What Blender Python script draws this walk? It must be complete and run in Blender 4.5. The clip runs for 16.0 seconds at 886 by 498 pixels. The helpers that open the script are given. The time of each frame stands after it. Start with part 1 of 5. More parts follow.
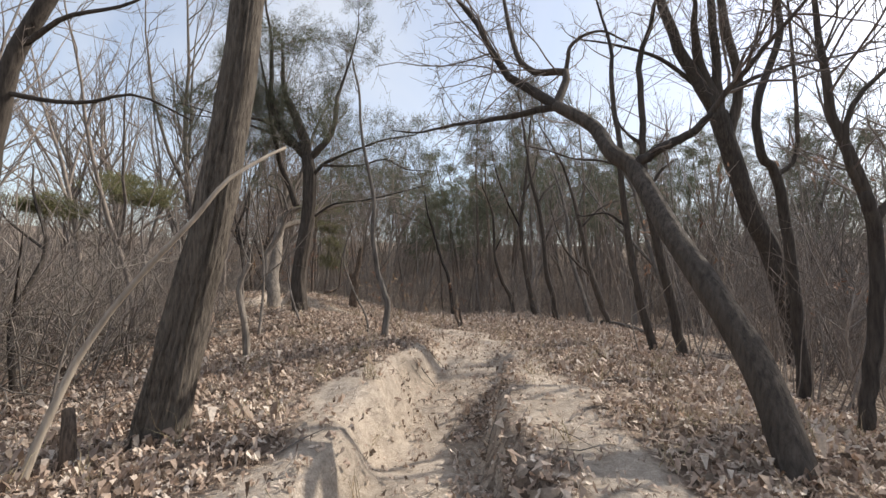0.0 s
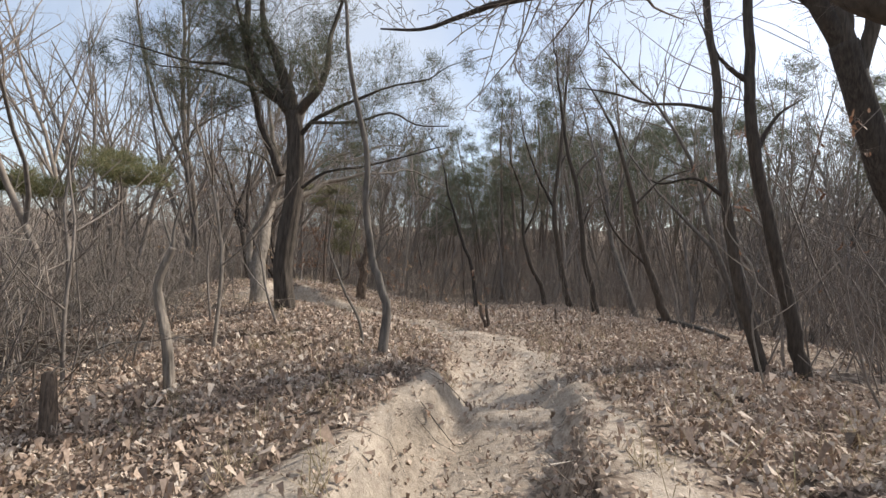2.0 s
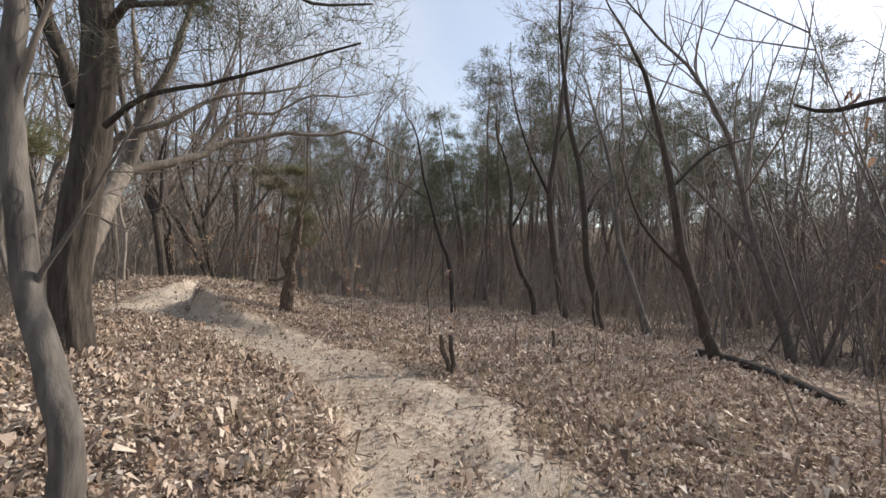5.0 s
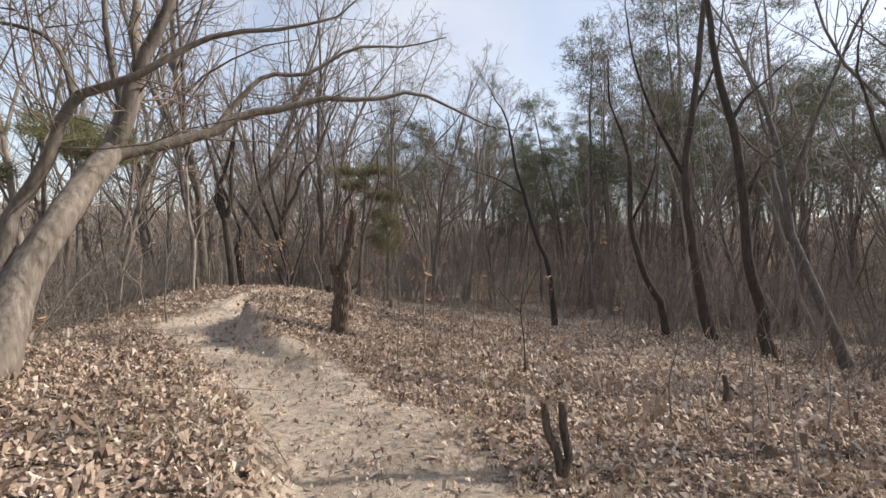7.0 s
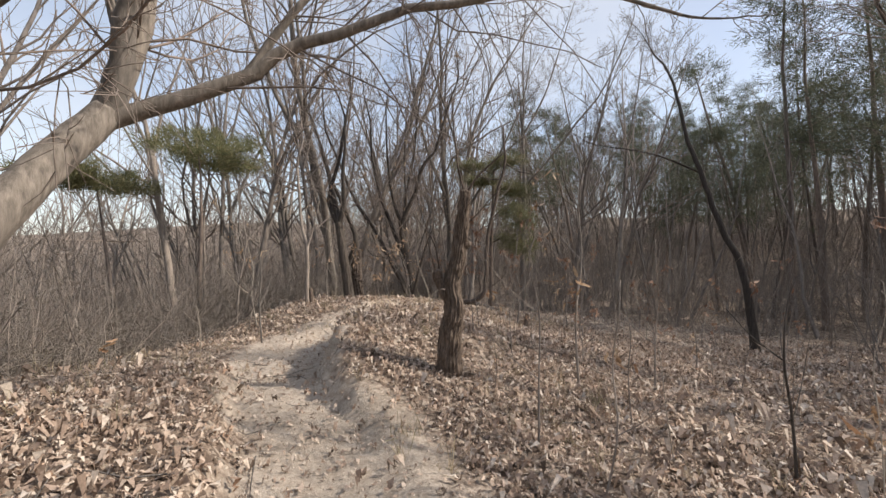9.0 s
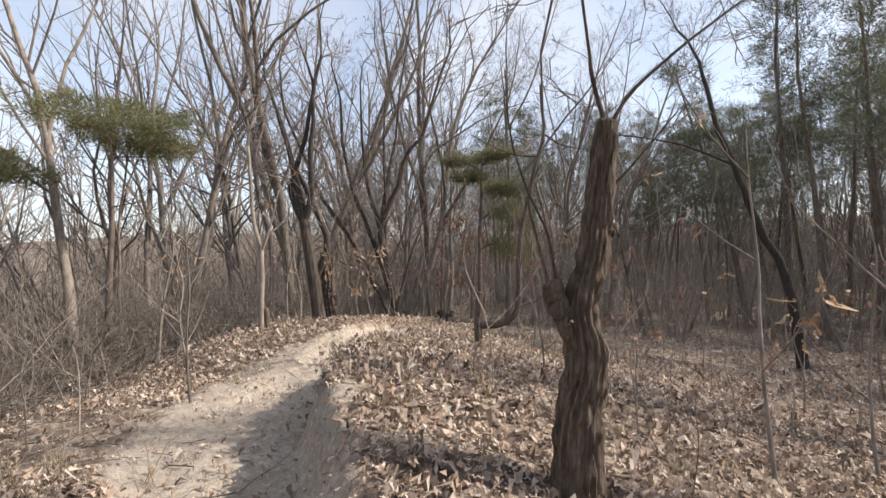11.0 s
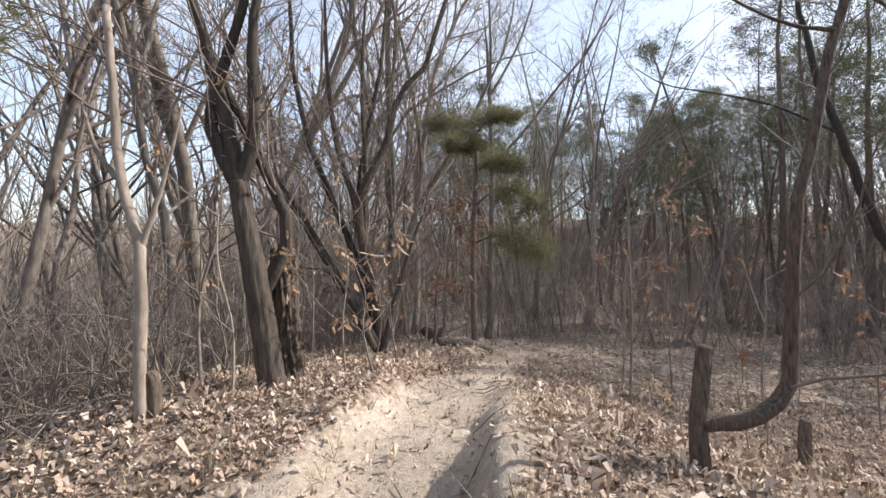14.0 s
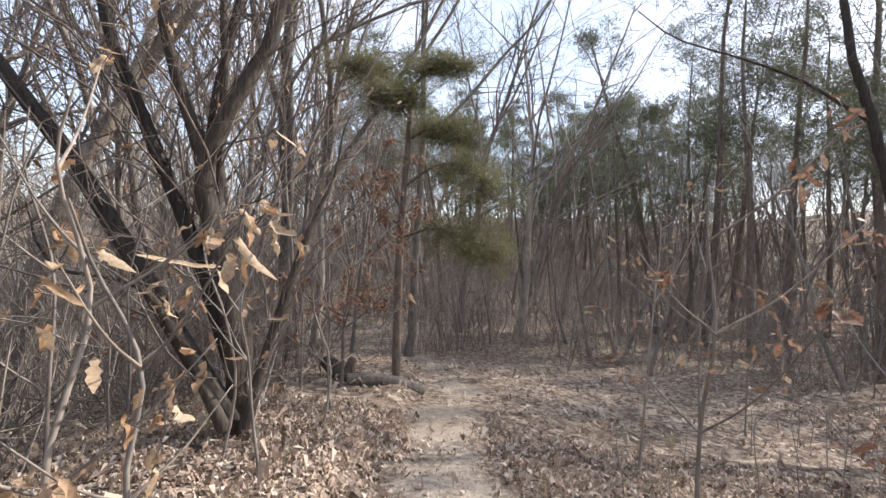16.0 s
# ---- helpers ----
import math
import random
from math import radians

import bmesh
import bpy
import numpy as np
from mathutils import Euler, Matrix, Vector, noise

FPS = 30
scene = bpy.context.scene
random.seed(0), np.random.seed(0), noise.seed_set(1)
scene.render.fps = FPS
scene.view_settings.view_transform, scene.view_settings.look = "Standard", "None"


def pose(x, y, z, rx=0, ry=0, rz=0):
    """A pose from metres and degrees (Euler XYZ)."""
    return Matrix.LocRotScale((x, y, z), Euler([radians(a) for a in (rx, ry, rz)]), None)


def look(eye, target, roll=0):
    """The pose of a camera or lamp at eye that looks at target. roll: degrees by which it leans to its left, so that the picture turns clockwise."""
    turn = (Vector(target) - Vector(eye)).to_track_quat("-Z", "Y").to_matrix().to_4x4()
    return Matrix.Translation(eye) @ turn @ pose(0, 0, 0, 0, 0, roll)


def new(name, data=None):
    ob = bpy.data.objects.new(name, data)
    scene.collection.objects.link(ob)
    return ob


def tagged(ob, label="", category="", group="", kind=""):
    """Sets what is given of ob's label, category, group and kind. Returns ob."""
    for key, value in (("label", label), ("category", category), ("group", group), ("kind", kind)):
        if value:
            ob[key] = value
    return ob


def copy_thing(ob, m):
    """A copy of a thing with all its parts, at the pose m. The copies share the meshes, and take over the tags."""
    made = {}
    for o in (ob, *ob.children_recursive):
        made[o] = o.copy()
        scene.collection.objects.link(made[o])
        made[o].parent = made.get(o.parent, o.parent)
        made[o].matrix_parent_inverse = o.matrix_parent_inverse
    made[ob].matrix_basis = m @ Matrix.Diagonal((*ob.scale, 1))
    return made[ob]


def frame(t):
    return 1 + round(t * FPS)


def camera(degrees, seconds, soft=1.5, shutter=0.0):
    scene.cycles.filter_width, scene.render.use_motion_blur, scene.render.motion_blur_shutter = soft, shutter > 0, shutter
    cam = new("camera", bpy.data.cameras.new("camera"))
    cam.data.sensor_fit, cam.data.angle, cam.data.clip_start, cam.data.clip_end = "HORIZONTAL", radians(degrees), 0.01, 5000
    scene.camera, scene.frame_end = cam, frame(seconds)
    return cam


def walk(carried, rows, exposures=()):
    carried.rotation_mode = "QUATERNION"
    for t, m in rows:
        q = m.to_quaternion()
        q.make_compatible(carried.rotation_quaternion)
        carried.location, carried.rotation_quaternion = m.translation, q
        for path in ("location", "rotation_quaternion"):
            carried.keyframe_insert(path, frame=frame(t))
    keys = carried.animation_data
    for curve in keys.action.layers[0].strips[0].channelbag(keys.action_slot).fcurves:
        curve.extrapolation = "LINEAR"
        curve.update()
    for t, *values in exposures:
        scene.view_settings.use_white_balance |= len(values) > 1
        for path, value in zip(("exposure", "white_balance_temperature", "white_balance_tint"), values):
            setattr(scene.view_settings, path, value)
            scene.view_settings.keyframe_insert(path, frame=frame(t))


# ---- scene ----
cam = camera(90.0, 16.0)
PATH = [
    (0, (0.224, 0.563, 0.998), (0.175, 2.559, 1.115), 1.6),
    (0.5, (0.22, 1.126, 1.012), (0.132, 3.122, 1.12), 1.1),
    (1, (0.22, 1.705, 1.046), (0.091, 3.699, 1.139), 1.0),
    (1.5, (0.16, 2.2, 1.078), (0.006, 4.193, 1.148), 1.2),
    (2, (0.15, 2.751, 1.062), (0.006, 4.745, 1.108), 1.8),
    (2.5, (0.104, 3.268, 1.128), (-0.005, 5.265, 1.152), 2.4),
    (3, (0.194, 3.782, 1.23), (0.114, 5.781, 1.241), 2.7),
    (3.5, (0.277, 4.363, 1.238), (0.219, 6.362, 1.237), 3.0),
    (3.7, (0.325, 4.606, 1.27), (0.268, 6.605, 1.258), 3.1),
    (5.8, (0.505, 7.129, 1.166), (0.359, 9.124, 1.206), 2.5),
    (6, (0.502, 7.372, 1.19), (0.323, 9.364, 1.231), 2.5),
    (6.5, (0.48, 8.019, 1.199), (0.169, 9.994, 1.233), 2.3),
    (7, (0.362, 8.656, 1.183), (-0.146, 10.59, 1.202), 1.9),
    (7.5, (0.275, 9.302, 1.157), (-0.451, 11.166, 1.166), 1.1),
    (8, (0.093, 9.899, 1.145), (-0.816, 11.681, 1.145), 0.6),
    (8.5, (-0.131, 10.507, 1.131), (-1.163, 12.22, 1.147), 0.3),
    (8.7, (-0.275, 10.717, 1.133), (-1.338, 12.411, 1.157), 0.3),
    (10.8, (-2.383, 12.513, 1.084), (-3.296, 14.291, 1.16), -0.4),
    (11, (-2.624, 12.697, 1.052), (-3.504, 14.492, 1.128), -0.3),
    (11.5, (-3.189, 13.265, 1.049), (-3.989, 15.097, 1.113), -0.5),
    (12, (-3.765, 13.785, 1.084), (-4.494, 15.647, 1.14), -0.5),
    (12.5, (-4.342, 14.246, 1.115), (-5.029, 16.123, 1.164), -0.4),
    (13, (-4.899, 14.678, 1.152), (-5.56, 16.565, 1.203), -0.3),
    (13.5, (-5.413, 15.101, 1.194), (-6.024, 17.006, 1.24), -0.3),
    (14, (-5.8, 15.687, 1.203), (-6.342, 17.611, 1.25), -0.3),
    (14.5, (-6.158, 16.299, 1.226), (-6.599, 18.249, 1.273), -0.1),
    (15, (-6.419, 16.996, 1.244), (-6.748, 18.968, 1.285), 0.6),
    (15.5, (-6.644, 17.746, 1.279), (-6.863, 19.733, 1.31), 1.3),
    (16, (-6.739, 18.554, 1.334), (-6.877, 20.549, 1.357), 2.1),
]
walk(cam, [(t, look(e, g, r)) for t, e, g, r in PATH],
     exposures=((0.0, 0.1, 6750, 11), (1.5, 0.12, 6700, 10), (3.5, 0.1, 6650, 10), (6.0, 0.0, 6750, 11), (7.0, 0.12, 6850, 12), (8.5, 0.04, 6800, 12), (11.0, 0.28, 6750, 12), (13.5, 0.42, 6600, 12), (16.0, 0.7, 6450, 12)))
# ---- world, sun, exposure ----
SUN_AZ, SUN_EL = 63.0, 39.0        # degrees clockwise from +y, and above the horizon
world = bpy.data.worlds.new("sky")
scene.world = world
world.use_nodes = True
wn, wl = world.node_tree.nodes, world.node_tree.links
sky = wn.new("ShaderNodeTexSky")
sky.sky_type, sky.sun_disc = "NISHITA", False
sky.sun_elevation, sky.sun_rotation = radians(SUN_EL), radians(SUN_AZ)
sky.dust_density, sky.air_density, sky.ozone_density = 1.3, 1.0, 0.8
# thin high cloud drawn over the blue
where = wn.new("ShaderNodeTexCoord")
veil = wn.new("ShaderNodeTexNoise")
veil.inputs["Scale"].default_value, veil.inputs["Detail"].default_value, veil.inputs["Distortion"].default_value = 2.2, 6.0, 0.6
wl.new(where.outputs["Generated"], veil.inputs["Vector"])
amount = wn.new("ShaderNodeMapRange")
for key, v in (("From Min", 0.35), ("From Max", 0.7), ("To Min", 0.2), ("To Max", 0.7)):
    amount.inputs[key].default_value = v
wl.new(veil.outputs[0], amount.inputs["Value"])
cloud = wn.new("ShaderNodeMix")
cloud.data_type = "RGBA"
wl.new(amount.outputs[0], cloud.inputs[0])
wl.new(sky.outputs[0], cloud.inputs[6])
cloud.inputs[7].default_value = (4.2, 4.45, 4.85, 1)
wl.new(cloud.outputs[2], wn["Background"].inputs[0])
wn["Background"].inputs[1].default_value = 0.2
sun = new("sun", bpy.data.lights.new("sun", "SUN"))
sun.data.energy, sun.data.angle, sun.data.color = 5.0, radians(0.6), (1.0, 0.94, 0.86)
sun_to = Vector((math.sin(radians(SUN_AZ)) * math.cos(radians(SUN_EL)),
                 math.cos(radians(SUN_AZ)) * math.cos(radians(SUN_EL)), math.sin(radians(SUN_EL))))
sun.matrix_world = look(sun_to * 60, (0, 0, 0))


# ---- materials ----
def material(name, rough=0.9):
    m = bpy.data.materials.new(name)
    m.use_nodes = True
    b = m.node_tree.nodes["Principled BSDF"]
    b.inputs["Roughness"].default_value = rough
    b.inputs["Specular IOR Level"].default_value = 0.25
    return m, m.node_tree.nodes, m.node_tree.links, b


def node(nodes, kind, **inputs):
    n = nodes.new(kind)
    for k, v in inputs.items():
        n.inputs[k].default_value = v
    return n


def ramp(nodes, links, source, stops):
    r = nodes.new("ShaderNodeValToRGB")
    els = r.color_ramp.elements
    while len(els) < len(stops):
        els.new(0.5)
    for el, (at, c) in zip(els, stops):
        el.position, el.color = at, (*c, 1)
    links.new(source, r.inputs[0])
    return r.outputs[0]


def mixed(nodes, links, kind, factor, a, b):
    m = nodes.new("ShaderNodeMix")
    m.data_type, m.blend_type = "RGBA", kind
    for sock, v in ((m.inputs[0], factor), (m.inputs[6], a), (m.inputs[7], b)):
        if isinstance(v, bpy.types.NodeSocket):
            links.new(v, sock)
        else:
            sock.default_value = v if not isinstance(v, tuple) or len(v) == 4 else (*v, 1)
    return m.outputs[2]


def bark(name, dark, light, grain=26.0, stretch=0.16, depth=0.6, rough=0.92):
    """Furrowed bark: long grain along the stem, blotches of lichen and wear."""
    m, n, l, b = material(name, rough)
    co = n.new("ShaderNodeTexCoord")
    mp = n.new("ShaderNodeMapping")
    mp.inputs["Scale"].default_value = (1, 1, stretch)
    l.new(co.outputs["Object"], mp.inputs[0])
    fine = node(n, "ShaderNodeTexNoise", Scale=grain, Detail=6.0, Roughness=0.65)
    l.new(mp.outputs[0], fine.inputs["Vector"])
    big = node(n, "ShaderNodeTexNoise", Scale=2.3, Detail=3.0)
    l.new(co.outputs["Object"], big.inputs["Vector"])
    c = ramp(n, l, fine.outputs[0], [(0.3, dark), (0.7, light)])
    mid = tuple((p + q) * 0.45 for p, q in zip(dark, light))
    blot = ramp(n, l, big.outputs[0], [(0.35, (0.0, 0.0, 0.0)), (0.7, (1.0, 1.0, 1.0))])
    c = mixed(n, l, "MIX", mixed(n, l, "MULTIPLY", 1.0, blot, (0.55, 0.55, 0.55)), c, mid)
    info = n.new("ShaderNodeObjectInfo")
    tone = ramp(n, l, info.outputs["Random"], [(0.0, (0.72, 0.72, 0.72)), (1.0, (1.25, 1.2, 1.12))])
    c = mixed(n, l, "MULTIPLY", 1.0, c, tone)
    l.new(c, b.inputs["Base Color"])
    bump = node(n, "ShaderNodeBump", Strength=depth, Distance=0.02)
    l.new(fine.outputs[0], bump.inputs["Height"])
    l.new(bump.outputs[0], b.inputs["Normal"])
    return m


BARK_DARK = bark("dark_oak_bark", (0.028, 0.024, 0.021), (0.12, 0.103, 0.09), 30, 0.15, 0.9)
BARK_OAK = bark("furrowed_oak_bark", (0.035, 0.029, 0.024), (0.3, 0.26, 0.22), 52, 0.16, 1.0)
BARK_GREY = bark("grey_bark", (0.075, 0.067, 0.06), (0.31, 0.277, 0.245), 22, 0.2, 0.5)
BARK_PALE = bark("pale_weathered_wood", (0.22, 0.19, 0.16), (0.43, 0.385, 0.33), 20, 0.12, 0.3)
BARK_BRUSH = bark("thin_stem_bark", (0.115, 0.1, 0.09), (0.375, 0.33, 0.295), 14, 0.3, 0.2)
BARK_TWIG = bark("twig_bark", (0.1, 0.084, 0.075), (0.33, 0.28, 0.25), 12, 0.4, 0.1)
BARK_PINE = bark("pine_bark", (0.08, 0.066, 0.058), (0.27, 0.22, 0.19), 15, 0.3, 0.5)
BARK_DEAD = bark("decayed_bark", (0.026, 0.021, 0.018), (0.235, 0.187, 0.155), 60, 0.16, 1.0)


def leafy(name, stops, rough=0.75, through_light=0.25):
    """Thin dry leaf or needle: one tone for each leaf, light passing through."""
    m, n, l, b = material(name, rough)
    geo = n.new("ShaderNodeNewGeometry")
    c = ramp(n, l, geo.outputs["Random Per Island"], stops)
    co = n.new("ShaderNodeTexCoord")
    spots = node(n, "ShaderNodeTexNoise", Scale=60.0, Detail=3.0)
    l.new(co.outputs["Object"], spots.inputs["Vector"])
    c = mixed(n, l, "MULTIPLY", 0.55, c, ramp(n, l, spots.outputs[0], [(0.3, (0.5, 0.46, 0.42)), (0.65, (1.15, 1.1, 1.05))]))
    l.new(c, b.inputs["Base Color"])
    tr = n.new("ShaderNodeBsdfTranslucent")
    l.new(c, tr.inputs["Color"])
    mix = n.new("ShaderNodeMixShader")
    mix.inputs[0].default_value = through_light
    l.new(b.outputs[0], mix.inputs[1])
    l.new(tr.outputs[0], mix.inputs[2])
    l.new(mix.outputs[0], n["Material Output"].inputs["Surface"])
    return m


LITTER = leafy("fallen_oak_leaves", [(0.0, (0.14, 0.105, 0.08)), (0.2, (0.3, 0.225, 0.175)), (0.5, (0.455, 0.355, 0.285)),
                                     (0.72, (0.565, 0.47, 0.385)), (0.92, (0.68, 0.61, 0.53)), (1.0, (0.42, 0.285, 0.2))], 0.65, 0.12)
HANGING = leafy("withered_leaves", [(0.0, (0.30, 0.18, 0.10)), (0.4, (0.46, 0.32, 0.2)), (0.75, (0.58, 0.46, 0.33)), (1.0, (0.38, 0.22, 0.13))], 0.6, 0.3)
RUSSET = leafy("russet_leaves", [(0.0, (0.22, 0.115, 0.075)), (0.5, (0.33, 0.2, 0.135)), (1.0, (0.42, 0.29, 0.21))], 0.6, 0.25)
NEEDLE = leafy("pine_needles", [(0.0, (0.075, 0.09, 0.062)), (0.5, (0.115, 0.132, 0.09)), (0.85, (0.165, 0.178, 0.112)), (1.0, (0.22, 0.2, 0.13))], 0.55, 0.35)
# lit copy of the pine needles: sunlight put into a brighter, yellower colour
NEEDLE_SUN_PAINTED = leafy("sun_painted_pine_needles", [(0.0, (0.12, 0.13, 0.066)), (0.5, (0.2, 0.208, 0.11)), (0.9, (0.29, 0.28, 0.15)), (1.0, (0.34, 0.28, 0.16))], 0.55, 0.4)
GRASS = leafy("dry_grass", [(0.0, (0.3, 0.24, 0.16)), (0.6, (0.48, 0.4, 0.28)), (1.0, (0.34, 0.32, 0.2))], 0.7, 0.3)


def ground_material():
    m, n, l, b = material("forest_floor", 0.96)
    co = n.new("ShaderNodeTexCoord")
    mask = n.new("ShaderNodeAttribute")
    mask.attribute_name = "bare"

    def tex(scale, detail=5.0, rough=0.6):
        t = node(n, "ShaderNodeTexNoise", Scale=scale, Detail=detail, Roughness=rough)
        l.new(co.outputs["Object"], t.inputs["Vector"])
        return t.outputs[0]

    broad, grain, crumbs = tex(0.9), tex(14.0, 8.0, 0.7), tex(70.0, 4.0, 0.7)
    sand = ramp(n, l, broad, [(0.3, (0.40, 0.345, 0.285)), (0.55, (0.51, 0.445, 0.375)), (0.75, (0.6, 0.535, 0.46))])
    sand = mixed(n, l, "MULTIPLY", 0.8, sand, ramp(n, l, grain, [(0.3, (0.5, 0.47, 0.44)), (0.5, (0.85, 0.83, 0.8)), (0.68, (1.12, 1.1, 1.07))]))
    sand = mixed(n, l, "MULTIPLY", 0.6, sand, ramp(n, l, crumbs, [(0.35, (0.6, 0.57, 0.54)), (0.6, (1.08, 1.07, 1.05))]))
    cells = node(n, "ShaderNodeTexVoronoi", Scale=13.0, Randomness=1.0)
    warp = mixed(n, l, "LINEAR_LIGHT", 0.12, co.outputs["Object"], node_color(n, l, co))
    l.new(warp, cells.inputs["Vector"])
    sep = n.new("ShaderNodeSeparateColor")
    l.new(cells.outputs["Color"], sep.inputs[0])
    soil = ramp(n, l, sep.outputs[0], [(0.0, (0.09, 0.067, 0.05)), (0.35, (0.2, 0.15, 0.115)), (0.65, (0.33, 0.26, 0.2)), (1.0, (0.48, 0.41, 0.33))])
    soil = mixed(n, l, "MULTIPLY", 0.7, soil, ramp(n, l, grain, [(0.3, (0.5, 0.47, 0.45)), (0.7, (1.15, 1.12, 1.1))]))
    edge = n.new("ShaderNodeMath")
    edge.operation = "MULTIPLY_ADD"
    l.new(grain, edge.inputs[0])
    edge.inputs[1].default_value = 0.7
    l.new(mask.outputs["Fac"], edge.inputs[2])
    fac = ramp(n, l, edge.outputs[0], [(0.62, (0.0, 0.0, 0.0)), (0.92, (1.0, 1.0, 1.0))])
    c = mixed(n, l, "MIX", fac, soil, sand)
    l.new(c, b.inputs["Base Color"])
    bump = node(n, "ShaderNodeBump", Strength=0.8, Distance=0.04)
    h = mixed(n, l, "MIX", 0.4, grain, crumbs)
    l.new(h, bump.inputs["Height"])
    l.new(bump.outputs[0], b.inputs["Normal"])
    return m


def node_color(n, l, co):
    t = node(n, "ShaderNodeTexNoise", Scale=9.0, Detail=3.0)
    l.new(co.outputs["Object"], t.inputs["Vector"])
    return t.outputs[1]


FLOOR = ground_material()

# ---- shape of the ground ----
# GROUND BEGIN
TRAIL_X = np.array([0.3, 0.25, 0.2, 0.2, 0.5, 0.5, 0.1, -0.88, -2.72, -4.75, -5.98, -6.5, -6.75, -7.0, -7.1, -6.95, -7.8, -10.0])
TRAIL_Y = np.array([-30.0, -6, 0, 4, 7, 9, 10.3, 11.55, 13.05, 14.42, 15.65, 16.9, 18.5, 21, 23.6, 26, 30, 40])
STAGE = np.array([-8, 0, 3, 4.6, 6.3, 8, 10, 12.5, 13.6, 14.5, 15.5, 17, 19, 21, 23.6, 27, 32.0])
ACROSS = np.array([-14, -6, -2.5, -0.85, -0.4, 0.28, 0.62, 2.5, 6, 14.0])
PROFILES = [
    np.array([-2.5, -2.5, -2.3, -2.2, -2.0, -2.0, -2.0, -2.1, -2.2, -2.4, -2.6, -2.8, -2.8, -2.8, -3.0, -3.0, -3.0]),
    np.array([-0.9, -0.8, -0.7, -0.6, -0.45, -0.4, -0.2, -0.1, -0.35, -0.65, -1.15, -1.15, -0.9, -1.0, -1.2, -1.6, -2.0]),
    np.array([-0.3, -0.3, -0.28, -0.25, -0.2, -0.05, 0.1, 0.1, 0.0, -0.15, -0.5, -0.65, 0.0, -0.18, -0.5, -0.85, -1.5]),
    np.array([-0.2, -0.2, -0.12, 0.03, 0.0, -0.06, -0.06, -0.14, -0.06, -0.12, -0.40, -0.33, 0.06, -0.1, -0.5, -0.95, -1.6]),
    np.array([-0.32, -0.36, -0.42, -0.5, -0.42, -0.33, -0.38, -0.36, -0.33, -0.37, -0.40, -0.41, -0.22, -0.28, -0.66, -1.1, -1.65]),
    np.array([-0.30, -0.34, -0.36, -0.42, -0.32, -0.31, -0.38, -0.36, -0.34, -0.38, -0.40, -0.4, -0.2, -0.28, -0.66, -1.1, -1.65]),
    np.array([-0.1, -0.04, 0.0, 0.03, -0.06, -0.23, -0.33, -0.36, -0.18, 0.2, 0.22, 0.19, 0.06, -0.28, -0.68, -1.1, -1.65]),
    np.array([-0.1, -0.06, -0.02, 0.0, -0.02, -0.12, -0.28, -0.48, -0.38, -0.06, 0.04, 0.0, -0.32, -0.72, -0.9, -1.25, -1.7]),
    np.array([-1.3, -1.2, -1.1, -1.0, -0.85, -0.8, -0.45, -0.6, -0.7, -0.78, -0.82, -0.88, -0.95, -1.1, -1.2, -1.4, -1.8]),
    np.array([-4.5, -4.5, -4.5, -4.3, -4.0, -3.4, -1.8, -0.9, -0.9, -0.9, -0.95, -1.0, -1.1, -1.2, -1.3, -1.6, -2.0]),
]


def trail_coords(x, y):
    """Distance to the right of the trail's middle line (left is negative), and how far along (the y of its nearest point)."""
    x, y = np.asarray(x, float), np.asarray(y, float)
    best, side, along = np.full(x.shape, 1e9), np.zeros(x.shape), np.zeros(x.shape)
    for i in range(len(TRAIL_X) - 1):
        ax, ay = TRAIL_X[i], TRAIL_Y[i]
        dx, dy = TRAIL_X[i + 1] - ax, TRAIL_Y[i + 1] - ay
        k = np.clip(((x - ax) * dx + (y - ay) * dy) / (dx * dx + dy * dy), 0, 1)
        qx, qy = x - ax - k * dx, y - ay - k * dy
        d = np.hypot(qx, qy)
        near = d < best
        best = np.where(near, d, best)
        side = np.where(near, np.where(qx * dy - qy * dx > 0, d, -d), side)
        along = np.where(near, ay + k * dy, along)
    return side, along


def waves(x, y, step, seed):
    """Smooth value noise on a square lattice, -1 to 1."""
    x, y = np.asarray(x) / step, np.asarray(y) / step
    xi, yi = np.floor(x), np.floor(y)
    fx, fy = x - xi, y - yi
    fx, fy = fx * fx * (3 - 2 * fx), fy * fy * (3 - 2 * fy)

    def at(a, b):
        v = np.sin(a * 127.1 + b * 311.7 + seed * 74.7) * 43758.5453
        return 2 * (v - np.floor(v)) - 1
    return (at(xi, yi) * (1 - fx) + at(xi + 1, yi) * fx) * (1 - fy) + (at(xi, yi + 1) * (1 - fx) + at(xi + 1, yi + 1) * fx) * fy


def rise(v, a, b):
    k = np.clip((v - a) / (b - a), 0, 1)
    return k * k * (3 - 2 * k)


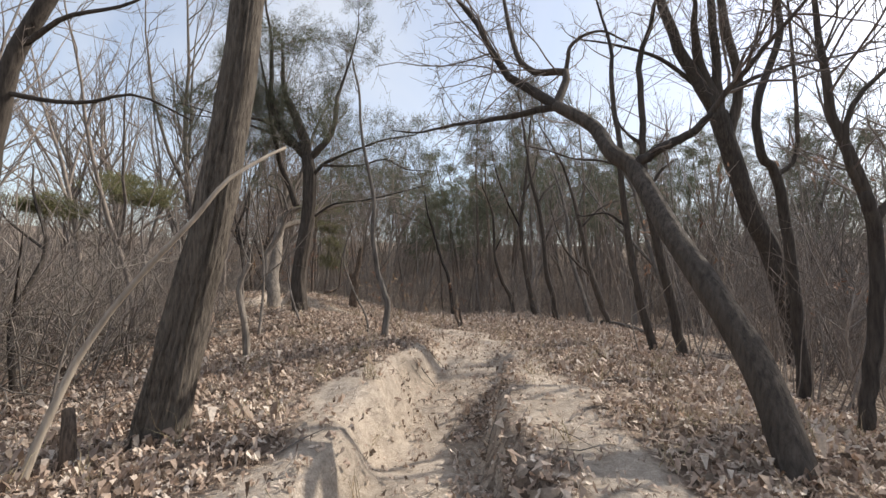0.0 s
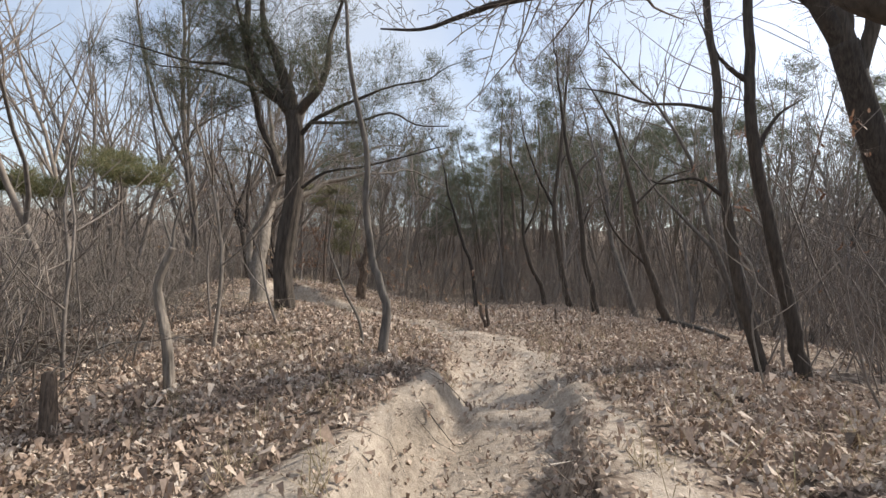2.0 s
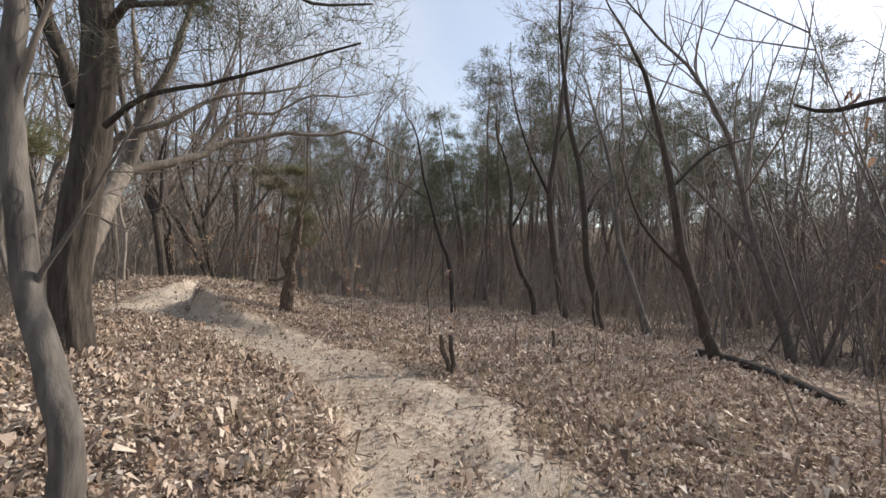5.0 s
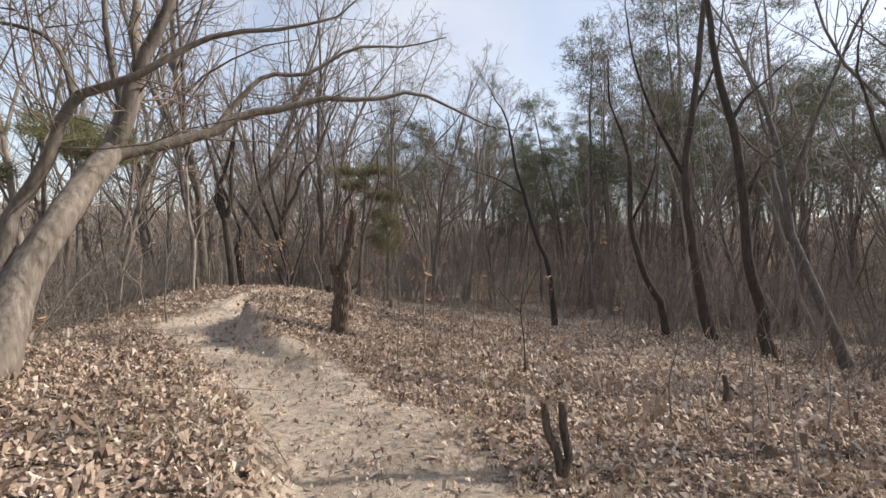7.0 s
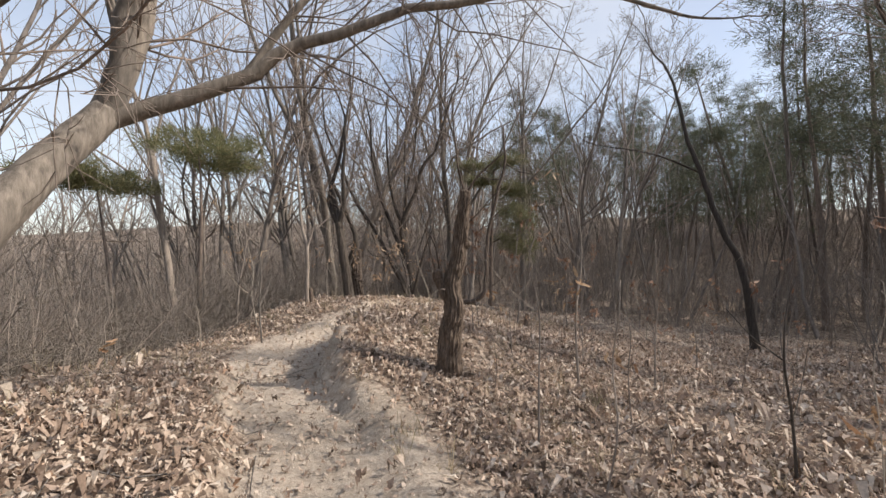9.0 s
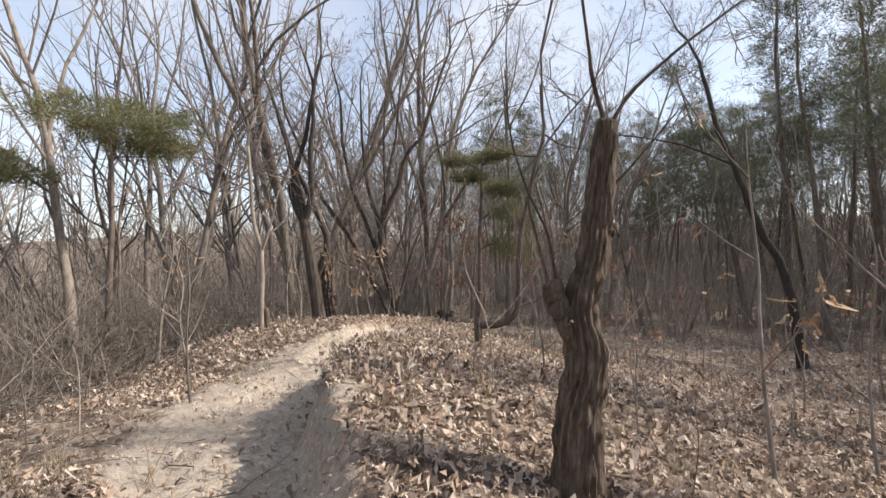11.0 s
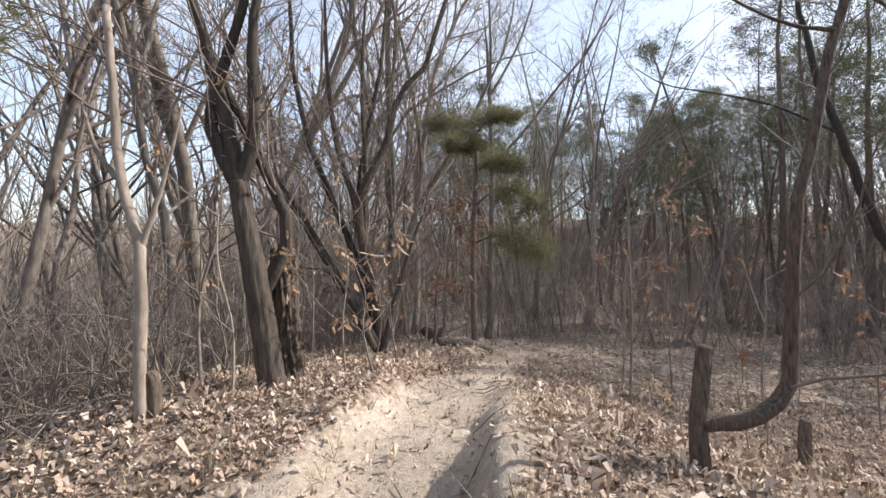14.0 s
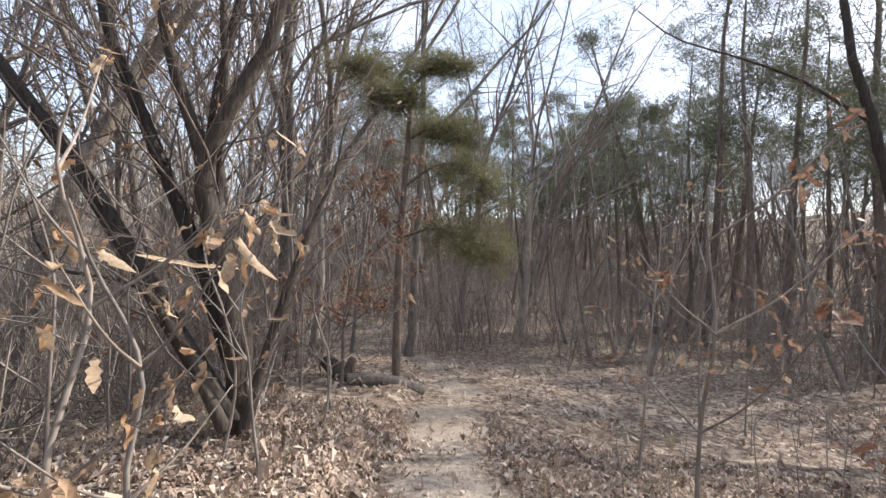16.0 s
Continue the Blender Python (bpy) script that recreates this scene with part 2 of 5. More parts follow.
def ground_height(x, y):
    side, along = trail_coords(x, y)
    side = side + (0.10 * waves(x, y, 0.8, 3) + 0.07 * waves(x, y, 0.3, 13)) * (np.abs(side) < 2.5)
    cols = [np.interp(along, STAGE, p) for p in PROFILES]
    z = cols[0] + 0 * side
    for i in range(len(ACROSS) - 1):
        k = np.clip((side - ACROSS[i]) / (ACROSS[i + 1] - ACROSS[i]), 0, 1)
        if i in (3, 5):
            k = np.clip(0.5 + 1.4 * (k - 0.5), 0, 1)
            k = k * k * (3 - 2 * k)
        z = z + k * (cols[i + 1] - cols[i])
    far = rise(np.abs(side), 1.0, 6.0)
    # a low sill worn across the trail, with a hollow behind it
    sill = np.exp(-((along - 6.85 - 0.25 * side ** 2) / 0.22) ** 2) - 1.3 * np.exp(-((along - 7.4 - 0.25 * side ** 2) / 0.26) ** 2)
    z = z + 0.07 * sill * (1 - rise(np.abs(side), 0.6, 1.3))
    z = z + 0.035 * waves(x, y, 0.7, 1) + 0.024 * waves(x, y, 0.27, 2) + 0.012 * waves(x, y, 0.12, 5) + far * 0.16 * waves(x, y, 3.1, 4)
    z = z + 9.0 * rise(y, 32, 85) + 3.5 * rise(x, 22, 60) - 3.0 * rise(-x, 16, 34) * (1 - rise(y, 30, 60)) + 3.5 * rise(-x, 38, 110) + 10.0 * rise(-y, 30, 90)
    return z


def bare_soil(x, y):
    """1 where feet and water have bared the sand, 0 under leaves."""
    side, along = trail_coords(x, y)
    wob = 0.22 * waves(x, y, 0.9, 7) + 0.12 * waves(x, y, 0.33, 8)
    left = np.interp(along, STAGE, [0.8, 1.0, 1.1, 1.05, 0.8, 0.5, 0.65, 0.55, 0.55, 0.65, 1.0, 1.1, 0.8, 0.45, 0.4, 0.4, 0.4])
    right = np.interp(along, STAGE, [0.8, 0.9, 1.2, 1.2, 0.85, 0.9, 1.0, 0.85, 0.85, 0.45, 0.45, 0.5, 0.55, 0.55, 0.45, 0.4, 0.4])
    worn = np.interp(along, STAGE, [0.7, 0.8, 0.95, 1.0, 0.95, 0.6, 0.52, 0.6, 0.7, 0.8, 0.8, 1.0, 0.85, 0.6, 0.5, 0.45, 0.4])
    # leaves gather in the trough beside the washed chute
    trough = rise(side + 0.5 * wob, -0.2, 0.1) * (1 - rise(side + 0.5 * wob, 0.62, 0.85)) * (1 - rise(along, 6.2, 7.4))
    worn = worn * (1 - 0.6 * trough) + 0.15 * waves(x, y, 0.6, 9)
    return worn * np.where(side < 0, 1 - rise(-side + wob, left - 0.25, left + 0.3), 1 - rise(side + wob, right - 0.25, right + 0.3))
# GROUND END


# ---- building helpers ----
class Build:
    """Collects tubes and blades into one mesh."""

    def __init__(self):
        self.v, self.f, self.n = [], [], 0

    def tube(self, pts, radii, sides=6, cap=True, twist=0.0, rough=None):
        pts = np.asarray(pts, float)
        k = len(pts)
        radii = np.broadcast_to(np.asarray(radii, float), (k,))
        tang = np.gradient(pts, axis=0)
        tang /= np.linalg.norm(tang, axis=1)[:, None] + 1e-9
        ref = np.array([1.0, 0.13, 0.07]) if abs(tang[0][0]) < 0.8 else np.array([0.1, 1.0, 0.05])
        a = np.cross(tang, ref)
        a /= np.linalg.norm(a, axis=1)[:, None] + 1e-9
        b = np.cross(tang, a)
        th = np.linspace(0, 2 * np.pi, sides, endpoint=False)[None, :] + twist * np.arange(k)[:, None]
        r = radii[:, None] * np.ones((1, sides))
        if rough is not None:
            r = r * rough(np.arange(k)[:, None], th)
        ring = pts[:, None] + r[..., None] * (np.cos(th)[..., None] * a[:, None] + np.sin(th)[..., None] * b[:, None])
        self.v.append(ring.reshape(-1, 3))
        i = self.n + np.arange((k - 1) * sides).reshape(k - 1, sides)
        j = self.n + (np.arange(k - 1)[:, None] * sides + (np.arange(sides)[None, :] + 1) % sides)
        self.f.append(np.stack([i, j, j + sides, i + sides], -1).reshape(-1, 4))
        self.n += k * sides
        if cap and sides > 3:
            self.v.append(pts[[-1]] + tang[[-1]] * radii[-1] * 0.35)
            top = self.n - sides + np.arange(sides)
            self.f.append(np.stack([top, np.roll(top, -1), np.full(sides, self.n), np.full(sides, self.n)], -1))
            self.n += 1

    def blades(self, verts, faces):
        """verts (n, k, 3), faces (m, 4) of one blade; a triangle repeats its last corner."""
        n, k, _ = verts.shape
        self.v.append(verts.reshape(-1, 3))
        self.f.append((self.n + np.arange(n)[:, None, None] * k + np.asarray(faces)[None]).reshape(-1, 4))
        self.n += n * k

    def mesh(self, name, mat, smooth=True):
        me = bpy.data.meshes.new(name)
        if self.n:
            v, f = np.concatenate(self.v), np.concatenate(self.f)
            tri = f[:, 2] == f[:, 3]
            loops = np.concatenate([f[~tri].ravel(), f[tri][:, :3].ravel()])
            total = np.concatenate([np.full((~tri).sum(), 4), np.full(tri.sum(), 3)])
            start = np.concatenate([[0], np.cumsum(total)[:-1]])
            me.vertices.add(len(v))
            me.vertices.foreach_set("co", v.astype(np.float32).ravel())
            me.loops.add(len(loops))
            me.loops.foreach_set("vertex_index", loops.astype(np.int32))
            me.polygons.add(len(total))
            me.polygons.foreach_set("loop_start", start.astype(np.int32))
            me.polygons.foreach_set("use_smooth", np.full(len(total), smooth))
            me.update(calc_edges=True)
            me.validate()
        me.materials.append(mat)
        return me


def part(name, build, mat, parent, label="", smooth=True):
    ob = new(name, build.mesh(name, mat, smooth))
    ob.parent = parent
    return tagged(ob, label)


def thing(name, place, label, category, group="", turn=0.0):
    ob = new(name)
    ob.empty_display_size = 0.2
    ob.matrix_world = pose(*place, 0, 0, turn)
    return tagged(ob, label, category, group)


def gz(x, y):
    return float(ground_height(np.array([x]), np.array([y]))[0])


def unit(v):
    return v / (np.linalg.norm(v) + 1e-9)


def smooth_line(pts, n):
    """A smooth curve (Catmull-Rom) of n points through the given ones."""
    p = np.asarray(pts, float)
    p = np.vstack([2 * p[0] - p[1], p, 2 * p[-1] - p[-2]])
    t = np.linspace(0, len(p) - 3 - 1e-6, n)
    i = t.astype(int)
    f = (t - i)[:, None]
    a, b, c, d = p[i], p[i + 1], p[i + 2], p[i + 3]
    return 0.5 * (2 * b + (c - a) * f + (2 * a - 5 * b + 4 * c - d) * f ** 2 + (3 * b - a - 3 * c + d) * f ** 3)


def limb(rng, start, way, length, wander=0.35, lift=0.15, n=7):
    """A crooked line of growth."""
    pts, d, s = [np.array(start, float)], unit(np.array(way, float)), length / (n - 1)
    for _ in range(n - 1):
        d = unit(d + wander * rng.normal(size=3) * 0.5 + np.array([0, 0, lift]) * 0.3)
        pts.append(pts[-1] + d * s)
    return np.array(pts)


def sideways(rng, d, angle):
    """A direction that leaves d by that many degrees, any way round."""
    q = unit(np.cross(d, rng.normal(size=3)))
    a = radians(angle)
    return unit(d * math.cos(a) + q * math.sin(a))


def ramify(rng, limbs, twigs, line, r0, level, density=1.0, spread=50, lift=0.2, tips=None, start=0.25, reach=0.55):
    """Hang side branches on a line, and twigs on those. limbs: a list that takes one Build for each main limb; thin ones go to twigs."""
    n = len(line)
    length = np.linalg.norm(np.diff(line, axis=0), axis=1).sum()
    count = max(2, int(density * (5 if level == 0 else 4) * (length ** 0.6)))
    for _ in range(count):
        s = start + (1 - start) * rng.random() ** 0.9
        i = min(int(s * (n - 1)), n - 2)
        f = s * (n - 1) - i
        p = line[i] * (1 - f) + line[i + 1] * f
        d = unit(line[i + 1] - line[i])
        way = sideways(rng, d, rng.uniform(spread * 0.55, spread * 1.25))
        ln = length * reach * (1.15 - 0.75 * s) * rng.uniform(0.5, 1.1)
        r = max(0.0022, r0 * (1 - 0.75 * s) * 0.52)
        sub = limb(rng, p, way, ln, 0.42, lift, 6 if level == 0 else 5 if level == 1 else 3)
        if level >= 2:
            twigs.tube(sub, np.linspace(max(r, 0.003), 0.0016, len(sub)), 3, False)
        else:
            into = twigs
            if level == 0 and limbs is not None and len(limbs) < 6:
                into = Build()
                limbs.append(into)
            into.tube(sub, np.linspace(r, r * 0.3 + 0.0012, len(sub)), 5 if level == 0 else 4 if r > 0.008 else 3, False)
            ramify(rng, limbs, twigs, sub, r, level + 1, density, spread, lift, tips, 0.2, reach)
        if tips is not None:
            tips.append((sub[-1], unit(sub[-1] - sub[-2])))
            if level >= 1:
                tips.append((sub[len(sub) // 2], unit(sub[-1] - sub[-2])))


LEAF_OUT = np.array([[0, 0, 0], [0.17, 0.2, 0.05], [0.12, 0.36, 0.0], [0.27, 0.6, 0.07], [0, 1.05, 0.0],
                     [-0.25, 0.62, 0.06], [-0.11, 0.36, 0.01], [-0.17, 0.18, 0.06]])
LEAF_FACES = [(0, 1, 7, 7), (1, 2, 6, 7), (2, 3, 5, 6), (3, 4, 5, 5)]
LEAF_PLAIN = np.array([[0, 0, 0], [0.24, 0.45, 0.1], [0, 1.0, 0.02], [-0.24, 0.5, 0.1]])


HALF = [0.015, 0.17, 0.1, 0.27, 0.17, 0.24, 0.12, 0.02]
LEAF_FINE = np.array([(k * w, 0.145 * i, 0.0) for i, w in enumerate(HALF) for k in (-1, 0, 1)])
FINE_FACES = [(3 * i + k, 3 * i + k + 1, 3 * i + k + 4, 3 * i + k + 3) for i in range(7) for k in (0, 1)]


def hanging_leaves(build, rng, places, size):
    """Withered leaves rolled in along their length, dangling from twigs."""
    n = len(places)
    v = np.repeat(LEAF_FINE[None], n, 0).copy()
    roll = rng.uniform(2.5, 9.0, (n, 1)) * rng.choice([-1, 1], (n, 1))
    x, y = v[..., 0] * rng.uniform(0.8, 1.3, (n, 1)), v[..., 1]
    bend = rng.normal(size=(n, 1)) * 1.5
    a = x * roll
    v[..., 0], v[..., 2] = np.sin(a) / roll, (1 - np.cos(a)) / roll + 0.5 * bend * y ** 2 + 0.07 * np.sin(9 * y + 5 * bend) + 0.25 * bend * x * y
    v[..., 1] = y * (1 - 0.12 * np.abs(bend))
    v *= (size * rng.uniform(0.6, 1.25, n))[:, None, None]
    down = rng.normal(size=(n, 3)) * 0.55 + np.array([0, 0, -1.0])
    down /= np.linalg.norm(down, axis=1)[:, None]
    side = np.cross(down, rng.normal(size=(n, 3)))
    side /= np.linalg.norm(side, axis=1)[:, None]
    out = np.cross(side, down)
    build.blades(v[..., [0]] * side[:, None] + v[..., [1]] * down[:, None] + v[..., [2]] * out[:, None] + places[:, None], FINE_FACES)


def scatter_leaves(build, rng, places, normals, size, curl=1.0, plain=False, hang=False):
    """Curled leaves lying (or hanging) at places."""
    n = len(places)
    shape = LEAF_PLAIN if plain else LEAF_OUT
    v = np.repeat(shape[None], n, 0).copy()
    v[..., 1] -= 0.5 * (not hang)
    v[..., 0] *= rng.uniform(0.5, 1.05, (n, 1))
    c = rng.normal(size=(n, 1)) * 0.75 * curl
    fold = rng.normal(size=(n, 1)) * 1.3 * curl
    v[..., 2] = v[..., 2] * (1 + fold) * 2 + c * v[..., 1] ** 2 + fold * 0.8 * np.abs(v[..., 0]) + 0.25 * curl * rng.normal(size=(n, 1)) * v[..., 0] * v[..., 1] * 4
    if not plain and not hang:
        bend = rng.uniform(0.4, 4.0, (n, 1)) * curl
        turn = v[..., 0] * bend
        v[..., 2] += (1 - np.cos(turn)) / bend
        v[..., 0] = np.sin(turn) / bend
        lift = rng.normal(size=(n, 1)) * 1.6
        turn = v[..., 1] * lift
        v[..., 2] += np.where(np.abs(lift) > 0.05, (1 - np.cos(turn)) / np.where(np.abs(lift) > 0.05, lift, 1), 0)
    v *= (size * rng.uniform(0.55, 1.3, (n, 1)))[..., None] if np.isscalar(size) else (size * rng.uniform(0.6, 1.25, n))[:, None, None]
    z = normals + rng.normal(size=(n, 3)) * (0.27 if not hang else 0.9)
    z /= np.linalg.norm(z, axis=1)[:, None]
    a = rng.normal(size=(n, 3))
    if hang:
        a = a * 0.5 + np.array([0, 0, -1.0])
    y = a - (a * z).sum(1)[:, None] * z
    y /= np.linalg.norm(y, axis=1)[:, None]
    x = np.cross(y, z)
    w = v[..., [0]] * x[:, None] + v[..., [1]] * y[:, None] + v[..., [2]] * z[:, None] + places[:, None]
    build.blades(w, [(0, 1, 2, 3)] if plain else LEAF_FACES)


# ---- ground ----
def graded(lo, hi, fine_lo, fine_hi, step):
    mid = np.arange(fine_lo, fine_hi + step / 2, step)
    out, s = [], step
    while fine_hi + sum(out) < hi:
        s *= 1.22
        out.append(s)
    up = fine_hi + np.cumsum(out)
    out, s = [], step
    while fine_lo - sum(out) > lo:
        s *= 1.22
        out.append(s)
    down = fine_lo - np.cumsum(out)
    return np.concatenate([down[::-1], mid, up])


def build_ground():
    xs, ys = graded(-900, 900, -13, 7.5, 0.085), graded(-900, 900, -2, 28, 0.085)
    gx, gy = np.meshgrid(xs, ys)
    h = ground_height(gx, gy)
    v = np.stack([gx, gy, h], -1).reshape(-1, 3)
    nx, ny = len(xs), len(ys)
    i = (np.arange(ny - 1)[:, None] * nx + np.arange(nx - 1)[None]).ravel()
    b = Build()
    b.v, b.n = [v], len(v)
    b.f = [np.stack([i, i + 1, i + nx + 1, i + nx], -1)]
    me = b.mesh("ground", FLOOR)
    at = me.attributes.new("bare", "FLOAT", "POINT")
    at.data.foreach_set("value", bare_soil(gx, gy).astype(np.float32).ravel())
    return tagged(new("ground", me), "sandy forest ground with dry soil and a trodden hollow trail", "ground", kind="structure")


build_ground()


def litter(name, rng, count, box, size, plain, keep_bare, label, lift=0.012):
    x = rng.uniform(box[0], box[1], count)
    y = rng.uniform(box[2], box[3], count)
    bare = bare_soil(x, y)
    patch = 0.5 + 0.5 * waves(x, y, 1.1, 21)
    keep = rng.random(count) < np.clip(1 - bare * 1.7, keep_bare, 1) * (0.62 + 0.5 * patch)
    x, y = x[keep], y[keep]
    e = 0.05
    z = ground_height(x, y)
    nrm = np.stack([-(ground_height(x + e, y) - z) / e, -(ground_height(x, y + e) - z) / e, np.ones(len(x))], -1)
    nrm /= np.linalg.norm(nrm, axis=1)[:, None]
    b = Build()
    scatter_leaves(b, rng, np.stack([x, y, z + lift + 0.02 * rng.random(len(x))], -1), nrm, size, 1.0, plain)
    ob = new(name, b.mesh(name, LITTER, False))
    return tagged(ob, label, "leaf litter", kind="stuff")


rng = np.random.default_rng(7)
NEAR_LEAVES = "curled dry brown oak leaves strewn beside the trail"
litter("leaf_litter", rng, 46000, (-4.5, 5.0, 1.2, 8.5), 0.074, False, 0.12, NEAR_LEAVES)
litter("leaf_litter", rng, 52000, (-6.0, 5.0, 8.5, 15.5), 0.074, False, 0.12, NEAR_LEAVES)
litter("leaf_litter", rng, 49000, (-10.5, -1.0, 15.5, 24.0), 0.074, False, 0.08, NEAR_LEAVES)
litter("leaf_litter", rng, 34000, (-16, 14, -2, 30), 0.12, True, 0.06, "thin layer of pale fallen leaves under the brush")
litter("leaf_litter", rng, 26000, (-1.0, 9, 13, 28), 0.11, True, 0.06, "thin layer of pale fallen leaves under the brush")
litter("leaf_crumbs", rng, 95000, (-9.0, 3.0, 1.5, 24.0), 0.038, True, 0.55, "small broken leaf crumbs over the trail's sand", 0.004)


# ---- trees: kinds that repeat ----
def bare_tree(rng, height, radius, place, name, label, mat=BARK_BRUSH, lean=0.15, crown_from=0.35, density=1.0, group="bare trees of the wood", forks=2):
    root = thing(name, place, label, "tree", group)
    trunk, limbs, twigs = Build(), [], Build()
    way = unit(np.array([rng.normal() * lean, rng.normal() * lean, 1.0]))
    line = limb(rng, (0, 0, -0.15), way, height, 0.17, 0.25, 12)
    rad = radius * (1 - 0.85 * np.linspace(0, 1, 12) ** 0.9)
    rad[0] *= 1.35
    trunk.tube(line, rad, 8)
    ramify(rng, limbs, twigs, line, radius * 0.8, 0, density, 42, 0.35, None, crown_from, 0.42)
    for _ in range(forks - 1):
        i = int(rng.integers(3, 6))
        f = limb(rng, line[i], sideways(rng, unit(line[i + 1] - line[i]), rng.uniform(16, 32)), height * 0.6, 0.2, 0.4, 9)
        stem = Build()
        stem.tube(f, rad[i] * 0.75 * (1 - 0.85 * np.linspace(0, 1, 9)), 6)
        limbs.insert(0, stem)
        ramify(rng, limbs, twigs, f, rad[i] * 0.6, 0, density * 0.8, 42, 0.3, None, 0.3, 0.42)
    part("trunk", trunk, mat, root)
    for bough in limbs:
        part("limb", bough, mat, root)
    fine_twigs(twigs, root)
    return root


def fine_twigs(twigs, root, mat=BARK_TWIG):
    return tagged(part("twig_crown", twigs, mat, root), kind="stuff")


def brush_clump(rng, place, name, label, stems=12, height=2.6, width=0.9, group="undergrowth", density=0.8):
    root = thing(name, place, label, "shrub", group)
    canes, twigs = Build(), Build()
    for _ in range(stems):
        a = rng.uniform(0, 2 * np.pi)
        r = width * rng.random() ** 0.7
        h = height * rng.uniform(0.45, 1.1)
        line = limb(rng, (r * math.cos(a), r * math.sin(a), -0.25), (0.3 * math.cos(a) + 0.2 * rng.normal(), 0.3 * math.sin(a) + 0.2 * rng.normal(), 1), h, 0.22, 0.12, 7)
        rr = rng.uniform(0.006, 0.016)
        canes.tube(line, np.linspace(rr, 0.0025, 7), 4, False)
        ramify(rng, None, twigs, line, rr, 1, density, 48, 0.2, None, 0.2, 0.4)
    tagged(part("cane_clump", canes, BARK_BRUSH, root), kind="stuff")
    fine_twigs(twigs, root)
    return root


def needles(build, rng, tips, per, size, wide=0.04):
    """Tufts of needles, fanned round each twig's end."""
    if not tips:
        return
    p = np.repeat(np.array([t[0] for t in tips]), per, 0)
    d = np.repeat(np.array([t[1] for t in tips]), per, 0)
    n = len(p)
    w = d * 0.9 + rng.normal(size=(n, 3)) * 0.75 + np.array([0, 0, 0.35])
    w /= np.linalg.norm(w, axis=1)[:, None]
    s = np.cross(w, rng.normal(size=(n, 3)))
    s /= np.linalg.norm(s, axis=1)[:, None]
    ln = (size * rng.uniform(0.6, 1.3, n))[:, None]
    p = p + rng.normal(size=(n, 3)) * size * 0.45
    wd = ln * wide
    v = np.stack([p - s * wd, p + s * wd, p + w * ln + s * wd * 0.4], 1)
    build.blades(v, [(0, 1, 2, 2)])


def pine_tree(rng, height, radius, place, name, label, crown_from=0.45, group="pines on the slope", per=15, size=0.32, flat=0.0, dens=1.0, arm=0.26, tuft=None):
    root = thing(name, place, label, "pine tree", group)
    trunk, limbs, crown = Build(), Build(), Build()
    line = limb(rng, (0, 0, -0.2), (rng.normal() * 0.06, rng.normal() * 0.06, 1), height, 0.1, 0.3, 12)
    rad = radius * (1 - 0.85 * np.linspace(0, 1, 12))
    trunk.tube(line, rad, 8)
    tips = []
    for k in range(int(22 * dens)):
        s = crown_from + (0.99 - crown_from) * rng.random()
        i = min(int(s * 11), 10)
        p = line[i] + (line[i + 1] - line[i]) * (s * 11 - i)
        a = rng.uniform(0, 2 * np.pi)
        ln = height * arm * (1.12 - s) ** 0.6 * rng.uniform(0.6, 1.15)
        sub = limb(rng, p, (math.cos(a), math.sin(a), rng.uniform(-0.15, 0.45) * (1 - 0.8 * flat)), ln, 0.22, 0.15, 6)
        limbs.tube(sub, np.linspace(radius * 0.2 * (1.2 - s), 0.006, 6), 4, False)
        for j in range(2, 6):
            for _ in range(3):
                q = sub[j] + rng.normal(size=3) * ln * np.array([0.2, 0.2, 0.1 * (1 - flat)])
                tips.append((q, unit(q - sub[j - 1] + 0.01)))
    needles(crown, rng, tips, per, size)
    for k in range(5):
        s = rng.uniform(0.15, crown_from)
        i = int(s * 11)
        a = rng.uniform(0, 6.3)
        limbs.tube(limb(rng, line[i], (math.cos(a), math.sin(a), 0.1), rng.uniform(0.5, 1.4), 0.25, 0, 4), np.linspace(0.02, 0.004, 4), 3, False)
    part("trunk", trunk, BARK_PINE, root)
    tagged(part("bough_frame", limbs, BARK_PINE, root), kind="stuff")
    part("crown", crown, tuft or NEEDLE, root, "tufts of dull green needles", False)
    return root


# distances kept free around the large trees and the open floor that the walk looks over
def open_floor(x, y):
    side, along = (float(v[0]) for v in trail_coords(np.array([x]), np.array([y])))
    if y < 30 and abs(side) < 2.6:
        return True
    if along < 8 and side < 0:
        return side > -4.0
    if along < 9.5:
        return side < 4.2
    if along < 16:
        return side < 9.5 if side > 0 else side > -3.2
    if along < 24:
        return side < 9.0 if side > 0 else side > -2.2
    if along < 29:
        return 0 < side < 8.0
    return False


def spots(rng, count, box, accept):
    """Places over a stretch of the plan that keep off the open floor."""
    out = []
    for _ in range(count * 14):
        if len(out) >= count:
            break
        x, y = rng.uniform(box[0], box[1]), rng.uniform(box[2], box[3])
        if not open_floor(x, y) and accept(x, y):
            out.append((x, y))
    return out


def strew(rng, kinds, places, low=0.8, high=1.2):
    for x, y in places:
        src = kinds[int(rng.integers(len(kinds)))]
        ob = copy_thing(src, pose(x, y, gz(x, y), rng.normal() * 2, rng.normal() * 2, rng.uniform(0, 360)))
        k = rng.uniform(low, high)
        ob.scale = (k, k, k * rng.uniform(0.9, 1.12))


